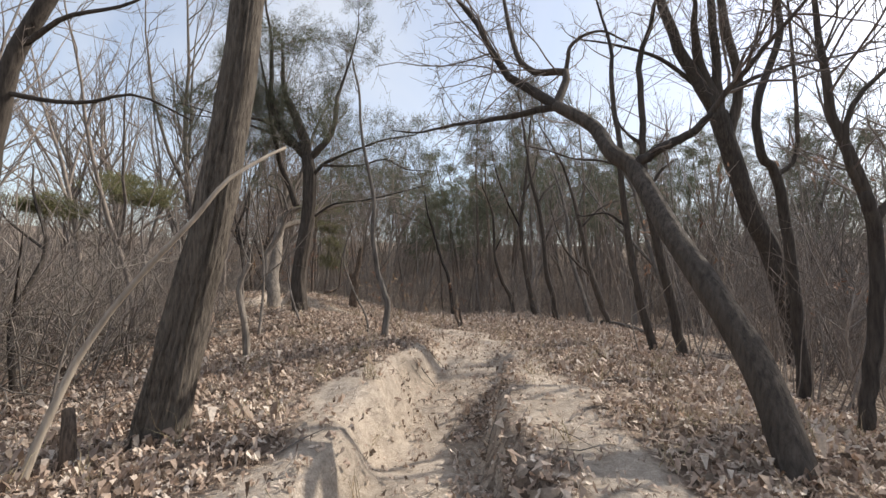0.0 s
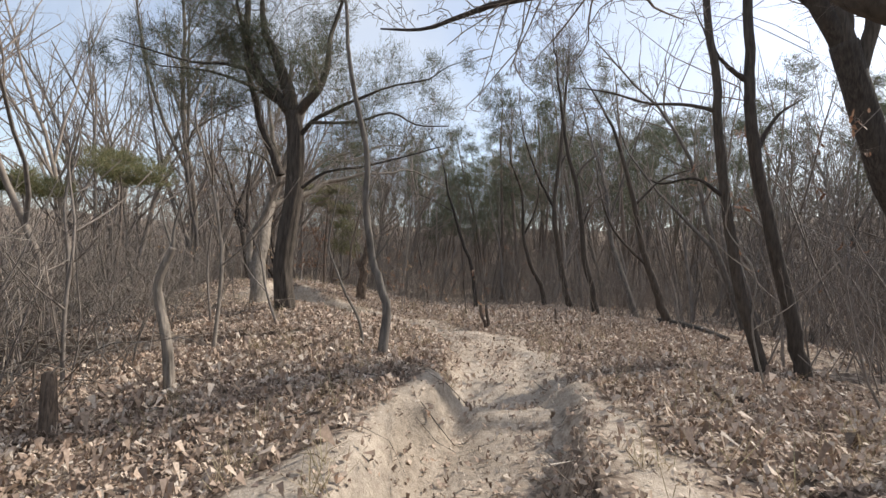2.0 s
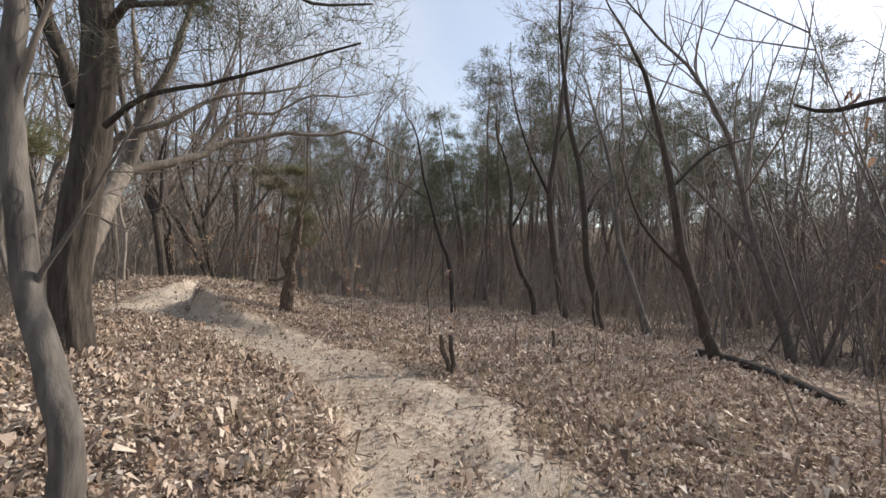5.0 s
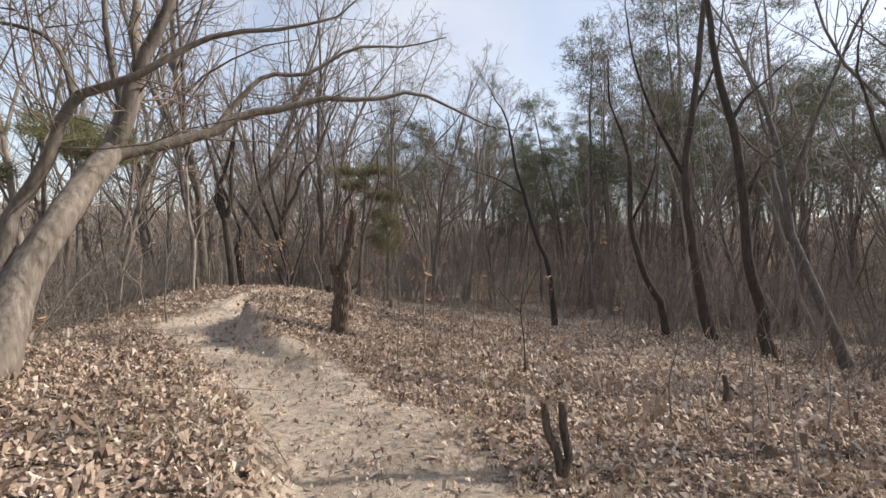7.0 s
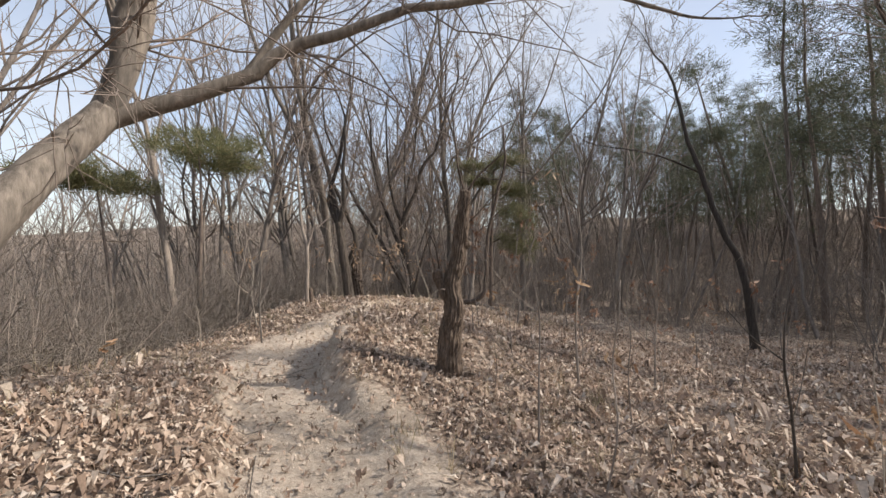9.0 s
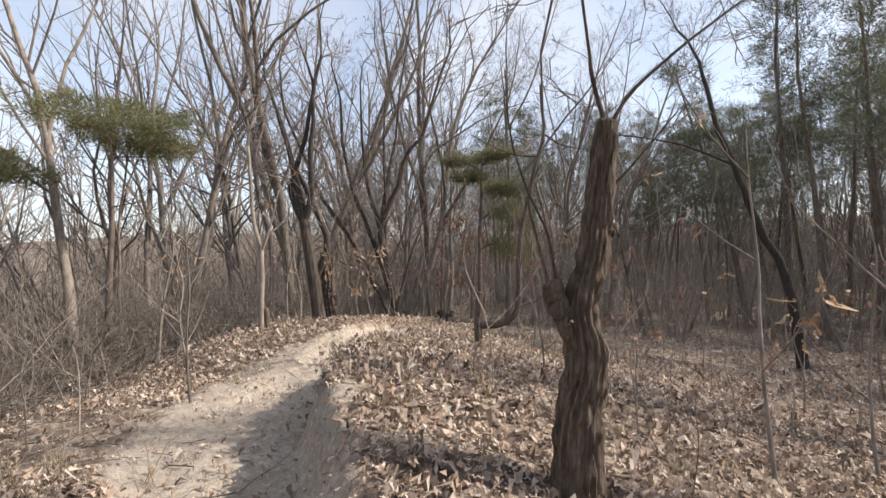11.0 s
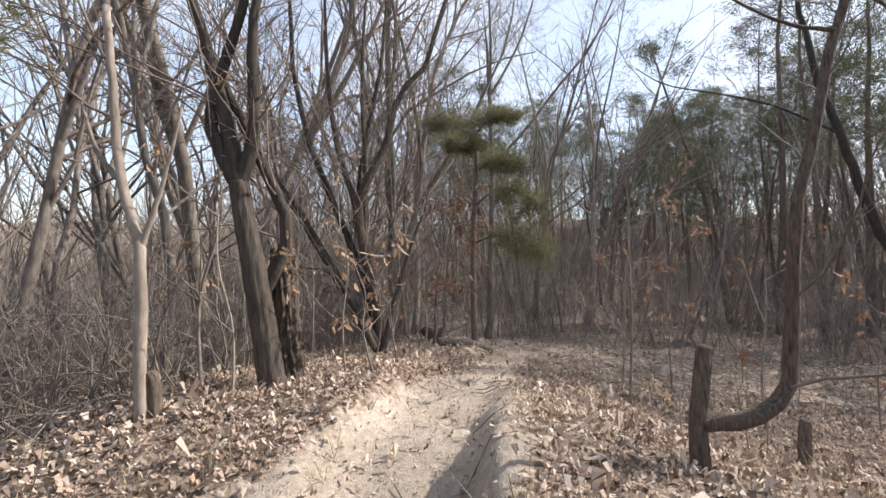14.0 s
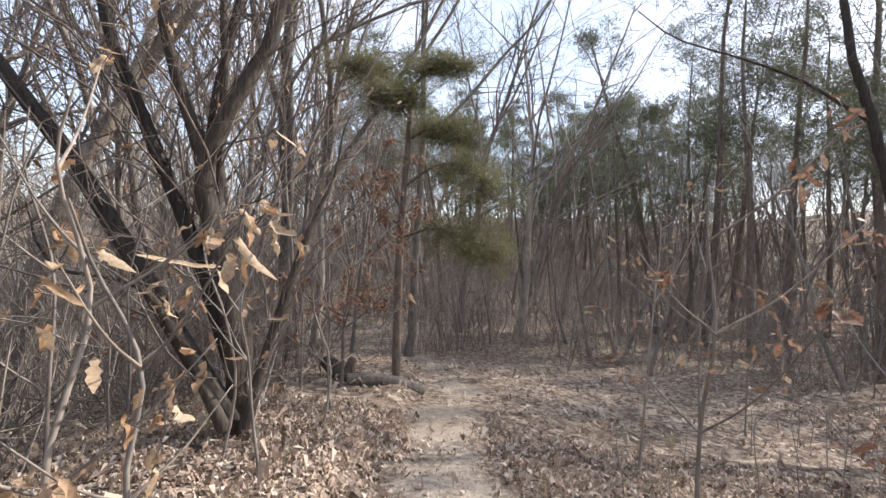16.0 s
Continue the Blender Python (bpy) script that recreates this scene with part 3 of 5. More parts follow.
def strew_joined(rng, name, shapes, places, mat, label, low=0.8, high=1.3):
    """One joined mass of far thicket; shapes are Builds."""
    out = Build()
    stock = [(np.concatenate(b.v), np.concatenate(b.f)) for b in shapes]
    for x, y in places:
        v, f = stock[int(rng.integers(len(stock)))]
        a, k = rng.uniform(0, 2 * np.pi), rng.uniform(low, high)
        c, s = math.cos(a) * k, math.sin(a) * k
        out.v.append(np.stack([v[:, 0] * c - v[:, 1] * s + x, v[:, 0] * s + v[:, 1] * c + y, v[:, 2] * k * rng.uniform(0.85, 1.2) + gz(x, y)], -1))
        out.f.append(f + out.n)
        out.n += len(v)
    return tagged(new(name, out.mesh(name, mat)), label, "undergrowth", kind="stuff")


def thicket(rng, stems, height, width, stout=1.0):
    b = Build()
    for _ in range(stems):
        a, r = rng.uniform(0, 2 * np.pi), width * rng.random() ** 0.6
        line = limb(rng, (r * math.cos(a), r * math.sin(a), -0.3), (0.25 * rng.normal(), 0.25 * rng.normal(), 1), height * rng.uniform(0.5, 1.1), 0.2, 0.15, 5)
        rr = rng.uniform(0.008, 0.02) * stout
        b.tube(line, np.linspace(rr, 0.004, 5), 3, False)
        for _ in range(4):
            i = int(rng.integers(1, 4))
            t = limb(rng, line[i] + (line[i + 1] - line[i]) * rng.random(), sideways(rng, unit(line[i + 1] - line[i]), rng.uniform(25, 60)), height * rng.uniform(0.2, 0.45), 0.4, 0.2, 3)
            b.tube(t, np.linspace(rr * 0.5, 0.003 * stout, 3), 3, False)
    return b


def far_off(x, y):
    """Distance from the line walked."""
    return float(np.min(np.hypot(TRAIL_X[2:13] - x, TRAIL_Y[2:13] - y)))


def pine_edge(x, y):
    """Inside the stand of pines that fills the slope beyond the hollow."""
    return y > (35.0 - 0.5 * (x - 3) if x < 3 else 35.0 - 0.9 * (x - 3))


rng = np.random.default_rng(11)
first = [(9.0, -6.0), (11.0, -9), (13.0, -5), (-9.0, -8), (-12.0, -6), (-14, -10), (15, -9), (8, -11), (-8, -14)]
slim = [bare_tree(rng, rng.uniform(6.5, 9.5), rng.uniform(0.045, 0.075), (x, y, gz(x, y)), "bare_tree",
                  "slim leafless tree with grey-brown bark and a twiggy crown", density=0.78) for x, y in first[:5]]
tall = [bare_tree(rng, rng.uniform(10.5, 14), rng.uniform(0.10, 0.15), (x, y, gz(x, y)), "bare_tree",
                  "tall leafless oak with a forked trunk among brush", BARK_GREY if k % 2 else BARK_BRUSH, 0.12, 0.26, 0.75, forks=3) for k, (x, y) in enumerate(first[5:])]
brush = [brush_clump(rng, (x, y, gz(x, y)), "brush", "leafless grey-brown thicket of thin upright stems") for x, y in
         ((7, -7), (-7, -7), (9, -13), (-9, -13), (12, -13))]
pines = [pine_tree(rng, rng.uniform(11, 15), rng.uniform(0.12, 0.18), (x, y, gz(x, y)), "pine_tree",
                   "tall pine with a bare trunk and dull green crown", 0.46, per=17, dens=1.15, size=0.3) for x, y in ((4, -20), (-4, -20), (0, -24), (10, -22))]
strew(rng, brush, spots(rng, 210, (-17, 13, 0, 34), lambda x, y: 3.2 < far_off(x, y) < 11), 0.7, 1.2)
strew(rng, slim, spots(rng, 190, (-30, 24, -2, 55), lambda x, y: far_off(x, y) > 5.0), 0.75, 1.15)
strew(rng, tall, spots(rng, 54, (-34, -7, 4, 62), lambda x, y: far_off(x, y) > 7.5), 0.8, 1.1)
strew(rng, tall, spots(rng, 26, (-7, 34, 4, 62), lambda x, y: far_off(x, y) > 12), 0.6, 0.85)
strew(rng, tall, spots(rng, 27, (-20, -4, 12, 36), lambda x, y: far_off(x, y) > 4.5), 0.9, 1.25)
strew(rng, tall, spots(rng, 11, (5.5, 18, 4, 26), lambda x, y: far_off(x, y) > 6.0), 0.7, 0.95)
strew(rng, pines, spots(rng, 84, (-18, 30, 28, 75), lambda x, y: far_off(x, y) > 11 and y > (31 if x > 3 else 38) and x < 0.5 * (y - 3)), 0.75, 1.0)
strew(rng, pines, spots(rng, 16, (-5, 2, 34, 46), pine_edge), 0.5, 0.72)
strew(rng, pines, spots(rng, 28, (2, 24, 20, 44), pine_edge), 0.75, 1.0)
strew(rng, pines, ((4.5, 31.5), (6.0, 33.2), (3.2, 35.0), (5.4, 36.6), (7.6, 31.2), (9.0, 29.4), (1.0, 37.6), (2.2, 36.1)), 0.95, 1.12)
strew(rng, slim, spots(rng, 14, (4.5, 14, 20, 31), lambda x, y: far_off(x, y) > 5.0), 1.1, 1.35)


def tangle(rng, stems, height, width):
    """Thin pale stems that arch over and cross one another."""
    b = Build()
    for _ in range(stems):
        a, r = rng.uniform(0, 2 * np.pi), width * rng.random()
        line = limb(rng, (r * math.cos(a), r * math.sin(a), -0.1), (0.6 * rng.normal(), 0.6 * rng.normal(), 0.9), height * rng.uniform(0.6, 1.3), 0.55, -0.12, 8)
        line[:, 2] = np.maximum(line[:, 2], -0.1)
        rr = rng.uniform(0.005, 0.012)
        b.tube(line, np.linspace(rr, 0.0025, 8), 4, False)
        for _ in range(6):
            i = int(rng.integers(2, 7))
            t = limb(rng, line[i], sideways(rng, unit(line[i] - line[i - 1]), rng.uniform(30, 80)), height * rng.uniform(0.15, 0.5), 0.6, 0.0, 5)
            b.tube(t, np.linspace(rr * 0.55, 0.002, 5), 3, False)
    return b


tangles = [tangle(rng, 6, 1.7, 0.7) for _ in range(7)]
strew_joined(rng, "undergrowth", tangles, spots(rng, 230, (-15, 3, 1, 30), lambda x, y: 2.8 < far_off(x, y) < 8.5), BARK_GREY, "grey arching twigs tangled among the brush")
strew_joined(rng, "undergrowth", tangles, spots(rng, 34, (-6, 9, 12, 30), lambda x, y: 5.5 < far_off(x, y) < 9.0), BARK_GREY, "grey arching twigs tangled among the brush")
thickets = [thicket(rng, 9, 3.0, 1.1) for _ in range(6)]
strew_joined(rng, "undergrowth", thickets, spots(rng, 950, (-36, 36, -4, 60), lambda x, y: far_off(x, y) > 6.5), BARK_BRUSH, "dense leafless grey-brown thicket under the far trees")
strew_joined(rng, "undergrowth", thickets, spots(rng, 180, (-16, 26, 27, 58), lambda x, y: far_off(x, y) > 6.5), BARK_BRUSH, "dense leafless brown thicket below the pines")
strew_joined(rng, "undergrowth", thickets, spots(rng, 420, (-58, -15, -4, 52), lambda x, y: True), BARK_BRUSH, "dense leafless grey-brown thicket down the slope", 1.2, 1.7)
far_wood = [thicket(rng, 8, 8.5, 2.4, 2.6) for _ in range(5)]
strew_joined(rng, "far_wood", far_wood, spots(rng, 42, (10, 21, 6, 34), lambda x, y: far_off(x, y) > 9.0), BARK_BRUSH, "leafless wood of thin grey-brown trunks down the slope", 0.7, 1.1)
strew_joined(rng, "far_wood", far_wood, spots(rng, 850, (-85, 60, -40, 85), lambda x, y: far_off(x, y) > 15 and (x < -11 or x > 18 or y < 5 or y > 45)
             and rng.random() < 1.2 - far_off(x, y) / 75), BARK_BRUSH, "far leafless wood of thin grey-brown trunks", 0.8, 1.35)


# ---- single trees beside the trail ----
def local(line, base):
    return np.asarray(line, float) - np.asarray(base, float)


def furrowed(rng, ridges, depth, gnarl=0.0):
    ph = rng.uniform(0, 6.28, 6)

    def f(i, th):
        w = np.zeros(np.broadcast(i, th).shape)
        for k, p in enumerate(ph):
            n = ridges + 3 * k
            w = w + np.abs(np.sin(0.5 * n * th + p + 0.9 * np.sin(i * (0.11 + 0.03 * k) + p))) / (k + 1)
        knots = np.sin(2 * th + 0.31 * i + ph[0]) * np.sin(0.23 * i + ph[1]) + 0.7 * np.sin(3 * th - 0.47 * i + ph[2]) * np.sin(0.41 * i + ph[3])
        return 1 - depth + depth * w / 1.6 + gnarl * knots
    return f


def single_tree(name, label, category, lines, mat, seed, twig=1.0, dense=24, furrow=0.0, ridges=14, root_flare=1.45, leaves=0, leaf_mat=None, needle=0, twig_mat=None, rise_twigs=0.15, trunk_label="", spread=50, reach=0.5, crown=False, leaf_size=0.10):
    """lines: (centre line, first and last radius), the trunk first; twigs grow on the limbs after it."""
    rng = np.random.default_rng(seed)
    p0 = np.array(lines[0][0][0], float)
    base = (p0[0], p0[1], gz(p0[0], p0[1]))
    root = thing(name, base, label, category)
    tips = []
    for k, (line, r0, r1) in enumerate(lines):
        ln = local(line, base)
        if k == 0:
            ln[0][2] = -0.18
        n = (dense * 3 if furrow else dense) if k == 0 else max(8, dense // 2)
        pts = smooth_line(ln, n)
        rad = r0 + (r1 - r0) * np.linspace(0, 1, n) ** 0.85
        if k == 0:
            rad = rad * (1 + (root_flare - 1) * np.exp(-np.linspace(0, 1, n) * 22))
        pts[1:] += rng.normal(size=(n - 1, 3)) * (0.12 * rad[1:, None] if not (furrow and k == 0) else 0.0)
        b = Build()
        if furrow:
            b.tube(pts, rad, (64 if furrow > 0.2 and dense > 35 else 36) if k == 0 else 18, True, 0.0, furrowed(rng, ridges if k == 0 else 8, furrow, 0.1 if furrow >= 0.35 else 0.03))
        else:
            b.tube(pts, rad, 14 if k == 0 else 9)
        stem = part("trunk" if k == 0 else "limb", b, mat, root, trunk_label if k == 0 else "")
        twigs = Build()
        if crown and r1 > 0.011:
            end = limb(rng, pts[-1], unit(pts[-1] - pts[-3]) + np.array([0, 0, 0.25]), min(r1 * 55, 3.2), 0.3, 0.2, 9)
            tip = Build()
            tip.tube(end, np.linspace(r1, 0.004, 9), 7)
            part("limb", tip, mat, root)
            ramify(rng, None, twigs, end, min(r1, 0.028), 0, twig, spread, rise_twigs, tips, 0.05, 0.6)
        if twig and (k > 0 or len(lines) == 1):
            ramify(rng, None, twigs, pts[::max(1, n // 8)], min(max(r1 * 1.3, r0 * 0.4), 0.026), 0 if r0 > 0.03 else 1, twig, spread, rise_twigs, tips, 0.15 if k else 0.4, reach)
        if twigs.n:
            fine_twigs(twigs, stem, twig_mat or BARK_TWIG)
    if leaves and tips:
        b = Build()
        pick = rng.integers(0, len(tips), leaves)
        pl = np.array([tips[i][0] for i in pick]) + rng.normal(size=(leaves, 3)) * 0.03
        hanging_leaves(b, rng, pl, leaf_size)
        tagged(part("dry_foliage", b, leaf_mat or HANGING, root, "", True), kind="stuff")
    if needle and tips:
        b = Build()
        needles(b, rng, tips, needle, 0.13, 0.022)
        tagged(part("foliage", b, NEEDLE, root, "", False), kind="stuff")
    return root


BIG_TRUNK = [(-1.85, 3.7, -0.35), (-1.81, 3.69, -0.18), (-1.71, 3.66, 0.26), (-1.61, 3.64, 0.74), (-1.49, 3.61, 1.22), (-1.39, 3.58, 1.85), (-1.31, 3.55, 2.37), (-1.26, 3.52, 2.88), (-1.18, 3.49, 3.51), (-1.11, 3.43, 4.46), (-1.1, 3.36, 5.65), (-1.02, 3.3, 6.84)]
POLE = [(-2.2, 3.03, -0.29), (-2.08, 3.11, 0.11), (-1.97, 3.19, 0.49), (-1.74, 3.23, 0.87), (-1.4, 3.26, 1.29), (-1.25, 3.32, 1.54), (-1.09, 3.48, 1.74), (-0.98, 3.61, 1.86)]
PINE_TRUNK = [(-3.03, 10.17, -0.07), (-3.07, 10.17, 0.17), (-3.14, 10.17, 0.77), (-3.08, 10.17, 1.45), (-3.0, 10.17, 2.13), (-2.99, 10.17, 2.96), (-3.07, 10.17, 3.53)]
PINE_L1 = [(-3.07, 10.17, 3.53), (-3.37, 10.16, 3.81), (-3.65, 10.15, 4.1), (-3.82, 10.15, 4.43), (-3.96, 10.14, 4.95)]
PINE_L2 = [(-3.06, 10.17, 3.49), (-2.84, 10.18, 3.69), (-2.63, 10.18, 3.96), (-2.5, 10.19, 4.31), (-2.5, 10.29, 4.94)]
PINE_L3 = [(-2.96, 10.17, 3.08), (-2.66, 10.08, 3.36), (-2.29, 9.99, 3.52), (-1.83, 9.91, 3.68), (-1.31, 9.82, 3.84), (-0.67, 9.74, 3.93)]
PINE_L4 = [(-2.82, 10.08, 2.2), (-2.38, 9.99, 2.46), (-1.73, 9.81, 2.52), (-1.09, 9.73, 2.66), (-0.39, 9.65, 2.84)]
PINE_L5 = [(-3.34, 10.36, 2.46), (-3.52, 10.36, 2.92), (-3.7, 10.35, 3.3), (-3.84, 10.35, 3.76), (-3.99, 10.34, 4.3), (-4.1, 10.34, 4.92)]
PINE_L6 = [(-2.7, 10.08, 3.32), (-1.88, 9.9, 3.28), (-1.29, 9.82, 3.42), (-0.84, 9.73, 3.19), (-0.31, 9.65, 3.15)]
PINE_L7 = [(-3.27, 10.46, 3.68), (-4.02, 10.64, 4.13), (-5.01, 10.81, 4.52), (-6.13, 10.98, 4.7)]
SAP_TRUNK = [(-0.86, 7.63, -0.1), (-0.83, 7.63, 0.13), (-0.81, 7.63, 0.47), (-0.89, 7.63, 0.76), (-0.98, 7.63, 1.01), (-1.06, 7.63, 1.43), (-1.09, 7.63, 1.76), (-1.09, 7.63, 2.19), (-1.17, 7.62, 2.56), (-1.26, 7.62, 2.94), (-1.34, 7.62, 3.35), (-1.38, 7.62, 3.86)]
SAP2 = [(-1.18, 8.17, -0.08), (-1.24, 8.17, 0.23), (-1.42, 8.17, 0.57), (-1.55, 8.16, 0.86), (-1.67, 8.16, 1.19), (-1.62, 8.16, 1.59), (-1.56, 8.16, 1.94)]
D_TRUNK = [(2.06, 2.88, -0.12), (2.07, 2.97, -0.06), (2.04, 3.24, 0.48), (1.93, 3.56, 0.96), (1.85, 3.94, 1.39), (1.78, 4.4, 1.94), (1.63, 4.57, 2.16), (1.56, 4.88, 2.5), (1.28, 5.24, 2.84)]
D_L1 = [(1.28, 5.24, 2.83), (0.93, 5.49, 2.83), (0.56, 5.6, 2.79), (0.16, 5.72, 2.77), (-0.26, 5.95, 2.75), (-0.62, 6.06, 2.81)]
D_L2 = [(1.28, 5.24, 2.84), (1.43, 5.45, 3.3), (1.13, 5.59, 3.37), (0.95, 5.73, 3.59), (0.86, 5.93, 4.02), (0.79, 6.12, 4.58), (0.74, 6.31, 5.42)]
D_L3 = [(1.76, 4.44, 1.99), (1.97, 4.33, 2.13), (2.2, 4.27, 2.25), (2.33, 4.21, 2.4)]
D_L4 = [(1.45, 5.55, 3.35), (1.5, 5.46, 3.64), (1.78, 5.4, 3.77), (2.1, 5.41, 3.65)]
E_TRUNK = [(8.22, 10.56, -2.17), (7.97, 10.51, -1.26), (7.57, 10.41, 0.19), (7.1, 10.31, 1.65), (6.65, 10.25, 2.49), (6.25, 10.18, 3.58), (5.86, 10.11, 4.67)]
E_L1 = [(5.86, 10.11, 4.61), (5.28, 10.04, 5.51), (4.83, 9.98, 6.35), (4.5, 9.92, 7.32), (4.16, 9.84, 8.54)]
E_L2 = [(5.88, 10.11, 4.67), (5.81, 10.05, 5.65), (5.71, 9.99, 6.5), (5.64, 9.94, 7.48), (5.65, 9.85, 8.94)]
E_L3 = [(6.12, 10.14, 4.19), (6.28, 10.09, 5.05), (6.17, 10.04, 5.9), (5.93, 9.99, 6.75), (5.77, 9.92, 7.85), (5.8, 9.85, 9.07)]
E_L4 = [(6.09, 9.89, 5.08), (6.44, 9.88, 5.33), (7.27, 9.88, 5.65), (8.22, 9.89, 5.86), (9.18, 9.9, 6.07)]
E_L5 = [(5.41, 10.16, 5.31), (4.65, 10.11, 5.85), (3.65, 10.07, 6.13), (2.84, 10.23, 6.34)]
E2_TRUNK = [(4.75, 6.38, -0.64), (4.62, 6.32, 0.32), (4.45, 6.25, 1.53), (4.26, 6.19, 2.38), (4.06, 6.17, 2.62), (4.01, 6.14, 3.23), (4.14, 6.11, 3.73), (4.27, 6.08, 4.23), (4.2, 6.05, 4.73), (4.24, 6.01, 5.44)]
E2_L1 = [(4.26, 6.19, 2.36), (4.52, 6.18, 2.67), (4.46, 6.12, 3.67), (4.37, 6.07, 4.45)]
F_TRUNK = [(3.69, 4.44, -0.38), (3.71, 4.41, -0.0), (3.76, 4.37, 0.75), (3.74, 4.33, 1.41), (3.64, 4.31, 1.79)]
F_L1 = [(3.65, 4.31, 1.76), (3.51, 4.29, 1.97), (3.46, 4.27, 2.28), (3.55, 4.26, 2.56), (3.78, 4.25, 2.81), (4.12, 4.24, 3.12)]
F_L2 = [(3.72, 4.32, 1.55), (3.92, 4.31, 1.84), (4.05, 4.28, 2.46), (4.12, 4.24, 3.17)]
G_TRUNK = [(3.96, 8.83, -0.42), (3.87, 8.83, -0.07), (3.63, 8.82, 0.76), (3.48, 8.82, 1.53), (3.39, 8.82, 2.19), (3.29, 8.81, 3.02), (3.28, 8.81, 3.58), (3.17, 8.81, 4.18), (3.11, 8.81, 4.96)]
G_L1 = [(3.27, 8.81, 3.13), (2.89, 8.84, 3.23), (2.46, 8.93, 3.27), (2.06, 9.02, 3.43), (1.68, 9.11, 3.54), (1.46, 9.2, 3.59)]
H_TRUNK = [(4.52, 8.89, -0.5), (4.4, 8.88, 0.0), (4.18, 8.88, 1.0), (3.94, 8.87, 1.95), (3.78, 8.87, 2.78), (3.72, 8.87, 3.45), (3.73, 8.87, 4.01), (3.64, 8.86, 5.02)]
K_TRUNK = [(4.97, 13.8, -0.4), (4.72, 13.8, -0.05), (4.44, 13.79, 0.76), (4.16, 13.78, 1.58), (3.92, 13.77, 2.76), (3.62, 13.77, 3.81)]
LOG = [(4.74, 14.1, -0.22), (4.99, 13.5, -0.31), (4.99, 12.5, -0.39), (4.89, 11.4, -0.46)]
LEAN_TRUNK = [(-4.06, 11.18, -0.03), (-4.15, 11.35, 0.39), (-4.29, 11.57, 0.88), (-4.32, 11.81, 1.29), (-4.45, 12.17, 1.78), (-4.53, 12.51, 2.21)]
LEAN_L1 = [(-4.53, 12.51, 2.2), (-4.41, 12.56, 2.64), (-4.29, 12.6, 3.12), (-4.21, 12.63, 3.43), (-4.05, 12.69, 3.79), (-3.94, 12.73, 4.34)]
LEAN_L2 = [(-4.53, 12.51, 2.15), (-4.2, 12.87, 2.36), (-3.88, 13.22, 2.57), (-3.63, 13.43, 2.86), (-3.24, 13.71, 2.99), (-2.79, 14, 3.22), (-2.19, 14.34, 3.29), (-1.71, 14.64, 3.47), (-1.19, 14.96, 3.3), (-0.78, 15.12, 3.12)]
LEAN_L3 = [(-3.88, 13.22, 2.57), (-3.67, 13.42, 3.01), (-3.43, 13.63, 3.42), (-2.98, 13.92, 3.54), (-2.46, 14.23, 3.98), (-1.85, 14.58, 4.11), (-1.34, 14.9, 4.35)]
LEAN_L4 = [(-4.3, 11.42, 0.55), (-4.49, 11.54, 1.31), (-4.22, 11.64, 1.82), (-4.09, 11.7, 2.32), (-3.96, 11.75, 2.55), (-3.54, 11.9, 2.73), (-3.26, 12.13, 3.05), (-2.95, 12.35, 3.31), (-2.51, 12.69, 3.48), (-2.06, 12.97, 3.7)]
LEAN_L5 = [(-4.51, 12.63, 2.6), (-4.71, 12.55, 3.46), (-4.78, 12.51, 4.2)]
LEAN_L6 = [(-4.05, 11.76, 2.51), (-4.25, 11.68, 3.03), (-4.72, 11.5, 3.17), (-5.14, 11.33, 3.12)]
DK_TRUNK = [(-3.07, 15.2, -0.35), (-3.05, 15.2, -0.12), (-3.04, 15.19, 0.24), (-2.99, 15.19, 0.54), (-3.02, 15.19, 0.81), (-2.96, 15.21, 1.05), (-2.93, 15.22, 1.29), (-2.9, 15.22, 1.56), (-2.87, 15.22, 1.83)]
DK_NUB = [(-3.02, 15.17, 0.63), (-3.09, 15.13, 0.77), (-3.14, 15.1, 0.87), (-3.15, 15.09, 0.95)]
DK_SHOOT = [(-2.87, 15.22, 1.8), (-2.93, 15.18, 2.04), (-2.95, 15.16, 2.25), (-2.98, 15.14, 2.58), (-2.99, 15.12, 2.94)]
EL_STUB = [(-5.01, 18.78, -0.23), (-5.03, 18.77, -0.01), (-5.04, 18.76, 0.2), (-5.02, 18.76, 0.41), (-5.0, 18.76, 0.66)]
EL_ARM = [(-5.04, 18.76, 0.19), (-4.9, 18.81, 0.18), (-4.74, 18.86, 0.2), (-4.59, 18.91, 0.29), (-4.5, 18.93, 0.41), (-4.47, 18.94, 0.62), (-4.46, 18.93, 1.01), (-4.44, 18.93, 1.44), (-4.36, 18.94, 1.82), (-4.28, 18.96, 2.16), (-4.19, 18.98, 2.59), (-4.08, 19.01, 2.93), (-4.1, 18.99, 3.23), (-4.12, 18.97, 3.65)]
EL_L1 = [(-4.18, 18.98, 2.62), (-4.4, 18.91, 2.64), (-4.6, 18.84, 2.7), (-4.85, 18.76, 2.83), (-5.09, 18.68, 2.98)]
EL_L2 = [(-4.08, 19.01, 2.93), (-3.83, 19.09, 2.76), (-3.51, 19.2, 2.69)]
TW_TRUNK = [(-8.47, 19.33, -0.19), (-8.51, 19.31, 0.06), (-8.57, 19.28, 0.51), (-8.65, 19.24, 1.07), (-8.74, 19.21, 1.58), (-8.79, 19.18, 1.95)]
TW_L1 = [(-8.78, 19.18, 1.89), (-8.97, 19.11, 2.27), (-9.02, 19.09, 2.61), (-8.9, 19.12, 3.09), (-8.74, 19.16, 3.59), (-8.65, 19.17, 4.09), (-8.52, 19.2, 4.72)]
